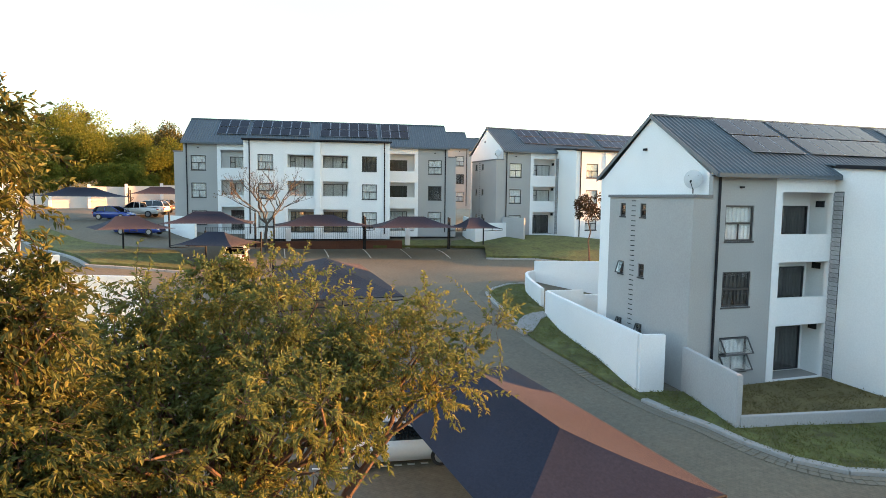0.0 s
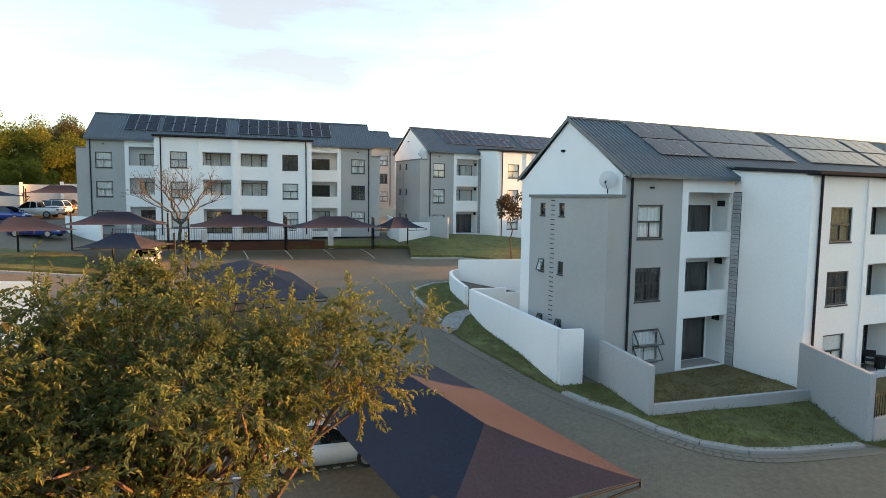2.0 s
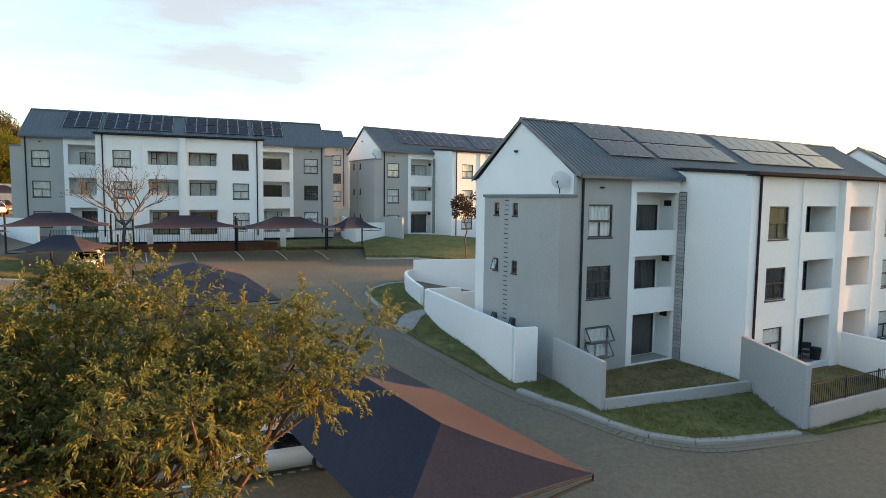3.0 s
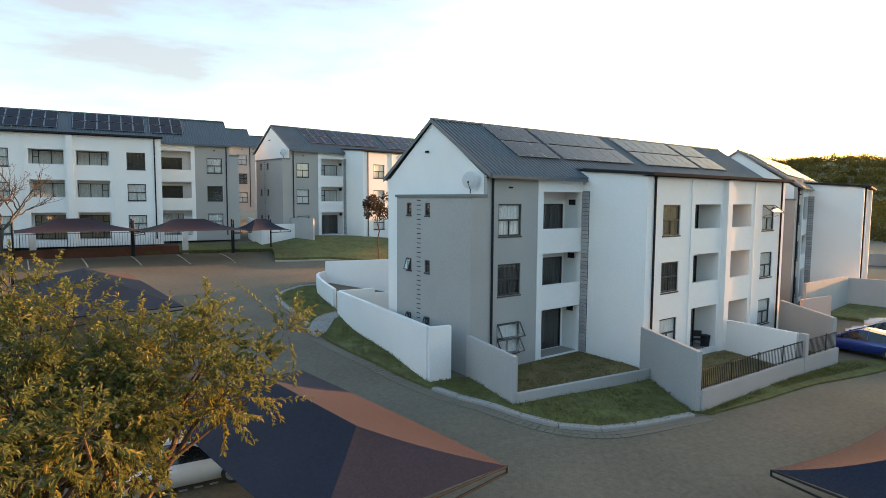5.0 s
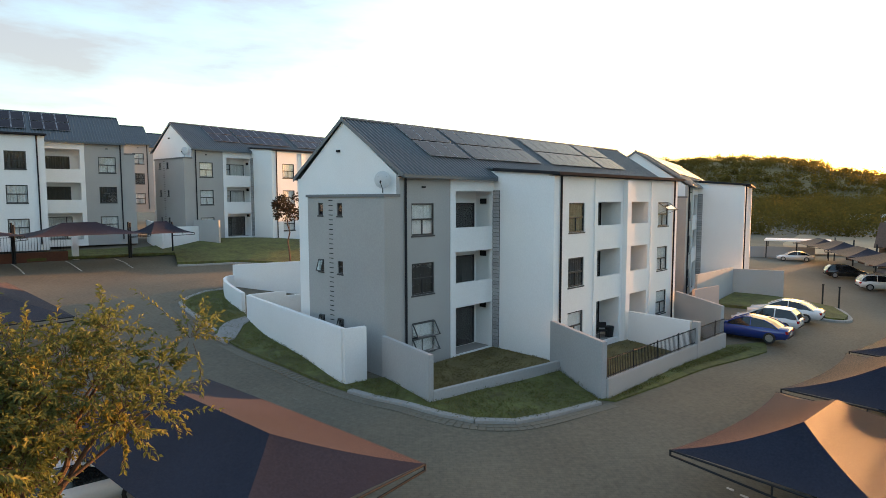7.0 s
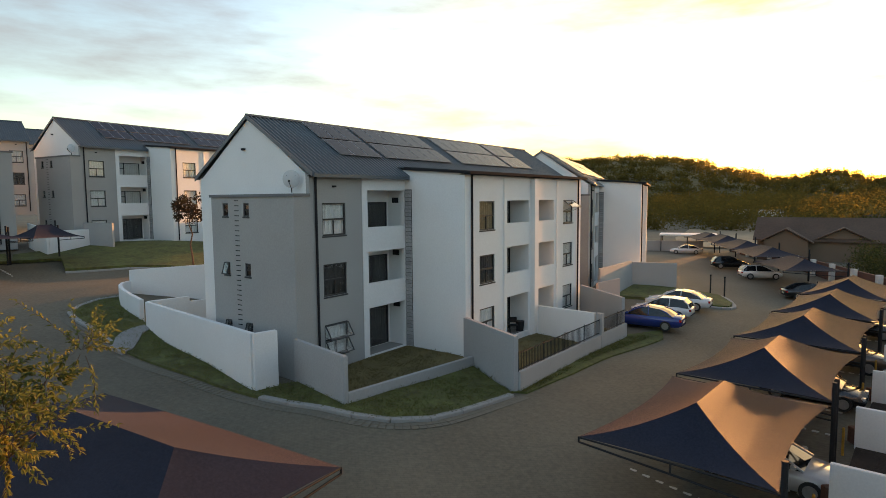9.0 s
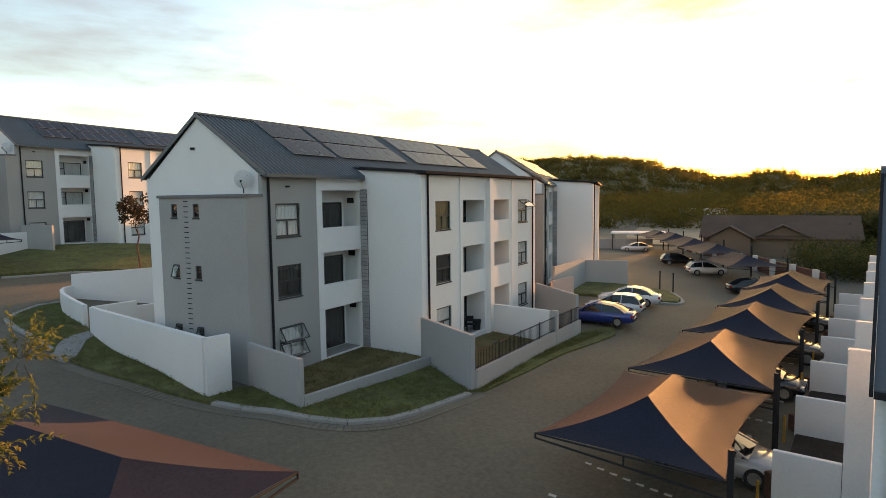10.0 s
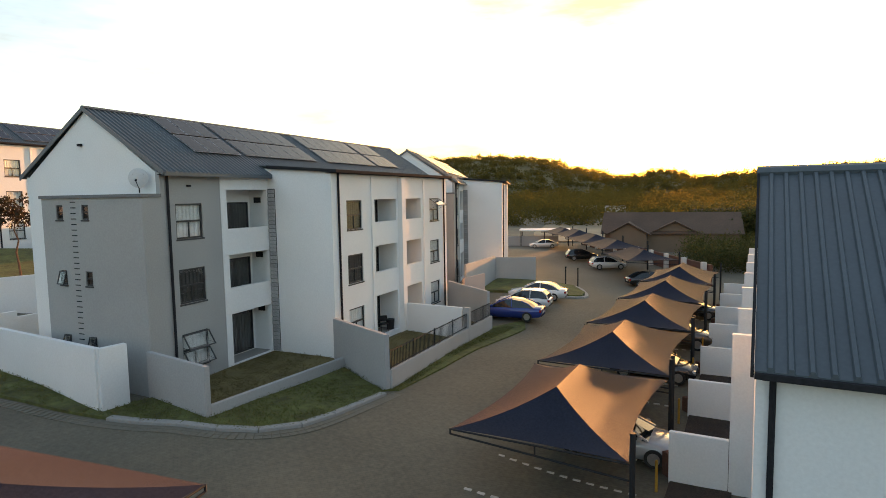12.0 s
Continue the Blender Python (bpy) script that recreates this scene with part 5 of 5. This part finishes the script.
for k in range(5):
    an = k * 1.25
    branch(Vector((0.1, 0, 2.5)), Vector((math.cos(an) * 0.8, math.sin(an) * 0.8, 0.9)).normalized(), 2.0, 0.09, 4)
part("trunk", bm, PALEBARK, top)
me = leaves(np.random.default_rng(2), tips[::9], [0.25] * len(tips[::9]), 5, 0.16, 0.04)
me.materials.append(LEAF_RED)
tagged(part("crown", me, LEAF_RED, top), kind="stuff")
top.location = (-37.0, 39.8, ground_z(-37.0, 39.8))
tree(-10.9, 49.5, 6.8, [(0, 0, 5.9, 1.35, 1.35, 1.45)], LEAF_RUSSET, BARK, 5, 70, 0.2, 0.06, 0.45, "small dark russet tree behind the yard wall", 0.1, 22)
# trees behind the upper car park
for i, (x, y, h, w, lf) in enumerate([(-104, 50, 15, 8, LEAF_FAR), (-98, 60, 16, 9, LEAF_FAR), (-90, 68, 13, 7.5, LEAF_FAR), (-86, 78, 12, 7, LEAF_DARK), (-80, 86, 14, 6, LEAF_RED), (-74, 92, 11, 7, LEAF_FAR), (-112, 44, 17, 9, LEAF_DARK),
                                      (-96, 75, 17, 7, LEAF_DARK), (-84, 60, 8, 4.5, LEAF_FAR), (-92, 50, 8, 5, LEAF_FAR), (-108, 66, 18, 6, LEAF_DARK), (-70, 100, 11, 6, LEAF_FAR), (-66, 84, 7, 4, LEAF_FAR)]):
    h -= 1.7
    tree(x, y, h, [(0, 0, h * 0.58, w, w, h * 0.4), (w * 0.5, 0, h * 0.45, w * 0.6, w * 0.6, h * 0.3)], lf, BARK, 30 + i, 380, 0.28, 0.115, w * 0.24, "broad leafy tree at the edge of the car park", 0.35, 60)
# upper car park walls
for i in range(7):
    a, b = (Vector((-82.0, 38.0)).lerp(Vector((-66.0, 63.0)), k / 7) for k in (i, i + 0.97))
    wall_run("boundary_wall", [a, b], 8.45 + 0.16 * i if i > 2 else 7.5 + 0.1 * i, 0.25, PALEPINK, "pale plastered stepped boundary wall of the car park")
    wall_run("wall_pier", [a + Vector((0.3, -0.4)), a + Vector((0.5, -0.1))], 8.7 + 0.16 * i if i > 2 else 7.7 + 0.1 * i, 0.5, WHITE, "white plastered pier of the boundary wall", "pier")
wall_run("garden_wall", [(-46.5, 40.5), (-52.0, 41.5)], [5.9, 5.9], 0.2, WHITE, "white yard wall beside the far block")
wall_run("garden_wall", [(-21.87, 12.12), (-21.56, 12.80)], [5.79, 5.79], 0.2, WHITE, "taller white garden wall beside the tall leafy tree")
wall_run("garden_wall", [(-21.45, 12.84), (-20.07, 14.91)], [5.08, 4.88], 0.2, WHITE, "white garden wall behind the leafy tree")


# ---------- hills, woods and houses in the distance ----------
# both hill colours are lightened to carry the haze of the backlit air
LEAF_HILL = leaf_mat("hazed_hill_bush", (0.105, 0.088, 0.028), (0.13, 0.105, 0.03), (0.155, 0.115, 0.03), 0.5, 0.0)
HILLM = mat("hazed_wooded_hill", (0.10, 0.082, 0.028), 0.95, spread=0.5, scale=0.25, fine=0.9, bump=1.0, bump_scale=0.35)


def hill(az0, az1, dist, tops, label, seed, per=12):
    """A long wooded ridge; tops are heights along it, evenly spaced."""
    bm = bmesh.new()
    n, m = 220, 14
    rows = []
    spots, pick = [], random.Random(seed)
    for i in range(n + 1):
        s = i / n
        az = radians(az0 + (az1 - az0) * s)
        f = s * (len(tops) - 1)
        a = int(min(f, len(tops) - 2))
        w = f - a
        w = w * w * (3 - 2 * w)
        h = tops[a] * (1 - w) + tops[a + 1] * w
        row = []
        for j in range(m + 1):
            t = j / m
            r = dist * (0.45 + 0.75 * t)
            z = -4 + (h + 4) * math.sin(min(1, t / 0.74) * math.pi / 2) ** 1.3 * (1 if t < 0.74 else 1 - (t - 0.74))
            p = Vector((r * math.sin(az), r * math.cos(az), 0))
            z += (noise.noise(p * 0.035 + Vector((seed, 0, 0))) * 3.5 + noise.noise(p * 0.11) * 2.2) * (0.35 + t)
            row.append(bm.verts.new((p.x, p.y, z)))
            if 0.12 < t < 0.8:
                for _ in range(2):
                    spots.append((p.x + pick.uniform(-9, 9), p.y + pick.uniform(-9, 9), z + pick.uniform(0, 2.5)))
        rows.append(row)
    for a, b in zip(rows, rows[1:]):
        for j in range(m):
            bm.faces.new((a[j], a[j + 1], b[j + 1], b[j]))
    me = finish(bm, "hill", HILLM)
    for f in me.polygons:
        f.use_smooth = True
    rg = np.random.default_rng(seed)
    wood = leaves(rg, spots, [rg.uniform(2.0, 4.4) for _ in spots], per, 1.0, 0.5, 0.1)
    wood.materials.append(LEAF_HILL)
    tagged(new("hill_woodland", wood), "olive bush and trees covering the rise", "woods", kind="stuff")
    return tagged(new("hill", me), label, "hill", kind="structure")


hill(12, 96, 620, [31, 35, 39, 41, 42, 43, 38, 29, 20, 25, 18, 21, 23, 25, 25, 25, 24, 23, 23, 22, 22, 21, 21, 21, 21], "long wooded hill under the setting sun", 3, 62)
# never in view: added so the windows reflect dark land instead of bright sky
hill(96, 262, 330, [24, 30, 34, 38, 40, 38, 36, 34, 30], "unseen wooded rise added behind the camera to darken window reflections", 5)
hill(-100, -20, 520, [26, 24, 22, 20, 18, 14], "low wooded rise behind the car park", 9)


def woods(spots, leaf, label, seed, size, per):
    rng = np.random.default_rng(seed)
    C = [(x, y, ground_z(x, y) + h) for x, y, h in spots]
    me = leaves(rng, C, [size * rng.uniform(0.7, 1.4) for _ in C], per, size * 0.15, size * 0.06, 0.2)
    me.materials.append(leaf)
    ob = new("woodland", me)
    return tagged(ob, label, "woods", kind="stuff")


rr = random.Random(8)
spots = []
for _ in range(900):
    az, d = radians(rr.uniform(27, 78)), rr.uniform(175, 360)
    spots.append((d * math.sin(az), d * math.cos(az), rr.uniform(0.0, 3.0) + (d - 175) * 0.02))
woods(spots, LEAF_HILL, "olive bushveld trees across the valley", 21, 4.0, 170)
spots = []
for _ in range(260):
    az, d = radians(rr.uniform(46, 66)), rr.uniform(95, 150)
    spots.append((d * math.sin(az), d * math.cos(az), rr.uniform(1, 5)))
for _ in range(230):
    az, d = radians(rr.uniform(45, 53)), rr.uniform(97, 112)
    spots.append((d * math.sin(az), d * math.cos(az), rr.uniform(1.3, 4.3)))
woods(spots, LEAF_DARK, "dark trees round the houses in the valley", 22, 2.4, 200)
spots = []
for _ in range(150):
    az, d = radians(rr.uniform(45.5, 56)), rr.uniform(70, 84)
    spots.append((d * math.sin(az), d * math.cos(az), rr.uniform(0.3, 2.4)))
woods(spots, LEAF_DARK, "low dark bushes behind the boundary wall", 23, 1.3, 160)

TILE = mat("brown_roof_tile", (0.10, 0.06, 0.04), 0.85, spread=0.25, fine=20)
# tan wall with the shade of its backlit side put into the colour
TANWALL = mat("backlit_tan_wall", (0.18, 0.12, 0.08), 0.85, spread=0.1)


def house(x, y, deg, w, d, h, rise, label):
    top = new("house")
    tagged(top, label, "house", "houses in the valley")
    bm = bmesh.new()
    panel(bm, lambda a, dd, z: Vector((a, dd, z)), 0, w, -1, h, [(w * 0.2, w * 0.32, 0.9, 2.1), (w * 0.6, w * 0.75, 0.9, 2.1)], 0.25)
    part("wall", bm, TANWALL, top)
    for a, b in ((0.2, 0.32), (0.6, 0.75)):
        part("window", boxes((w * a, w * b, 0.1, 0.14, 0.9, 2.1)), CARGLASS, top)
    part("rear_wall", boxes((0, w, d - 0.25, d, -1, h)), TANWALL, top)
    for x0 in (0.0, w - 0.25):
        bm = bmesh.new()
        ring = [(0.252, -1), (d - 0.252, -1), (d - 0.252, h), (d / 2, h + rise - 0.1), (0.252, h)]
        va, vb = ([bm.verts.new((xx, yy, z)) for yy, z in ring] for xx in (x0, x0 + 0.25))
        bm.faces.new(va), bm.faces.new(vb)
        for i in range(5):
            bm.faces.new((va[i], va[(i + 1) % 5], vb[(i + 1) % 5], vb[i]))
        part("gable_wall", bm, TANWALL, top)
    bm = bmesh.new()
    k = rise / (d / 2)
    for s in (0, 1):
        ys = (-0.6, d / 2) if s == 0 else (d + 0.6, d / 2)
        zs = (h - 0.6 * k, h + rise)
        p = [bm.verts.new((xx, ys[i], zs[i] + o)) for o in (0, 0.15) for xx, i in ((-0.5, 0), (w + 0.5, 0), (w + 0.5, 1), (-0.5, 1))]
        for f in ((0, 1, 2, 3), (4, 5, 6, 7), (0, 1, 5, 4), (1, 2, 6, 5), (2, 3, 7, 6), (3, 0, 4, 7)):
            bm.faces.new([p[i] for i in f])
    part("roof", bm, TILE, top, "brown tiled roof")
    top.matrix_world = Matrix.Translation((x, y, ground_z(x, y))) @ Matrix.Rotation(radians(deg), 4, "Z")


house(56.4, 70.8, -44, 18, 9, 2.9, 2.5, "tan-walled house, walls darkened as backlit, with a brown tiled roof")
house(65.5, 62.0, 46, 7, 6, 2.7, 1.5, "gabled wing of a tan-walled house, walls darkened as backlit")
house(59.6, 65.6, 46, 7, 5, 2.7, 1.4, "gabled wing of a tan-walled house, walls darkened as backlit")
house(74, 66, 10, 14, 9, 2.9, 2.6, "tan-walled house, walls darkened as backlit, with a brown tiled roof")
house(84, 72, -20, 15, 9, 2.9, 2.6, "tan-walled house, walls darkened as backlit, with a brown tiled roof")
house(78, 52, 10, 14, 9, 2.9, 2.6, "tan-walled house, walls darkened as backlit, with a brown tiled roof")
wall_run("boundary_wall", [(46, 88), (52, 88), (58, 85)], 0.9, 0.25, GREY, "grey boundary wall at the end of the street")
for i, (x, y) in enumerate(((145, 193), (153.5, 186.5))):
    o = new("truck_trailer", finish(boxes((-4, 4, -1.2, 1.2, 0.5, 3.2)), "truck_trailer", WHITE))
    o.matrix_world = Matrix.Translation((x, y, ground_z(x, y) - 0.5)) @ Matrix.Rotation(radians(-37), 4, "Z")
    tagged(o, "white trailer standing in a yard in the valley", "trailer", "white trailers")
wall_run("side_building_wall", [(-15.5, 6.8), (-22.3, 11.8), (-30, 6)], 8.6, 0.3, WHITE, "tall white plastered wall of a neighbouring block", "wall")
# small bathroom sashes standing open on the gable
for f in (0, S):
    for a in ((3.12, 4.71) if f == 0 else (4.71,)):
        top = new("open_sash")
        part("sash_frame", boxes((0, 0.43, -0.02, 0.02, -0.05, 0), (0, 0.43, -0.02, 0.02, -0.6, -0.55), (0, 0.04, -0.019, 0.019, -0.55, -0.05), (0.39, 0.43, -0.019, 0.019, -0.55, -0.05)), FRAME, top)
        g = part("pane", boxes((0.04, 0.39, -0.004, 0.004, -0.55, -0.05)), GLASS, top)
        g.visible_shadow = False
        top.matrix_world = B_AT @ Matrix.Translation((-0.92, a + 0.43, f + 2.1)) @ Matrix.Rotation(radians(-90), 4, "Z") @ Matrix.Rotation(radians(-17), 4, "X")
        tagged(top, "small dark framed sash standing open in the gable wall", "window", "open sashes of the block")

# grass blades on the nearer lawns
BLADE = leaf_mat("grass_blades", (0.085, 0.098, 0.026), (0.12, 0.13, 0.034), (0.18, 0.15, 0.05))


def inside(p, poly):
    odd = False
    for (x0, y0), (x1, y1) in zip(poly, poly[1:] + poly[:1]):
        if (y0 > p[1]) != (y1 > p[1]) and p[0] < (x1 - x0) * (p[1] - y0) / (y1 - y0) + x0:
            odd = not odd
    return odd


DRY = leaf_mat("dry_blades", (0.13, 0.105, 0.042), (0.16, 0.125, 0.05), (0.11, 0.11, 0.038))


def turf(poly, count, label, seed, lift, blade=None):
    r = random.Random(seed)
    xs, ys = [p[0] for p in poly], [p[1] for p in poly]
    spots = []
    while len(spots) < count:
        p = (r.uniform(min(xs), max(xs)), r.uniform(min(ys), max(ys)))
        if inside(p, poly) and noise.noise(Vector((p[0] * 0.9, p[1] * 0.9, 0))) > -0.25 + 0.5 * (r.random() - 0.5):
            spots.append((*p, ground_z(*p) + lift))
    me = leaves(np.random.default_rng(seed), spots, [0.09] * count, 5, 0.06, 0.012, -0.5)
    me.materials.append(blade or BLADE)
    tagged(new("grass", me), label, "grass", kind="stuff")


turf(KERB_LINE + xy(bl(4.0, 7.8), bl(6.2, 4.9), bl(-1.6, 4.0), bl(-0.9, 0.2), bl(-2.2, -0.4)) + [(-10.3, 35.3), (-10.6, 35.9), (-12.6, 40.0)], 7000, "short patchy grass of the verge", 3, 0.07)
turf(xy(bl(-0.9, 0.3), bl(-1.7, 3.6), bl(5.7, 4.5), bl(6.4, 3.7), bl(6.4, 0.3), bl(3.4, 0.3)), 2200, "short dry grass of the walled garden", 4, 0.1, DRY)
turf(xy(bl(6.8, 4.5), bl(4.7, 7.8), bl(16.8, 8.0), bl(19.6, 4.5)), 2200, "short dry grass of the fenced gardens", 6, 0.1, DRY)
turf(xy(bl(4.0, 8.2), bl(4.2, 8.5), bl(12, 8.9), bl(18.5, 9.6), bl(17.4, 8.5)), 1500, "short grass of the strip along the garden wall", 5, 0.04)

SAND = mat("pale_sandy_soil", (0.34, 0.26, 0.17), 0.95, spread=0.2, scale=1)
draped("bare_plot", [(58, 92), (80, 128), (98, 150), (130, 140), (100, 108), (74, 84)], 0.25, SAND, "pale bare sandy plot beyond the street", "ground", step=8)
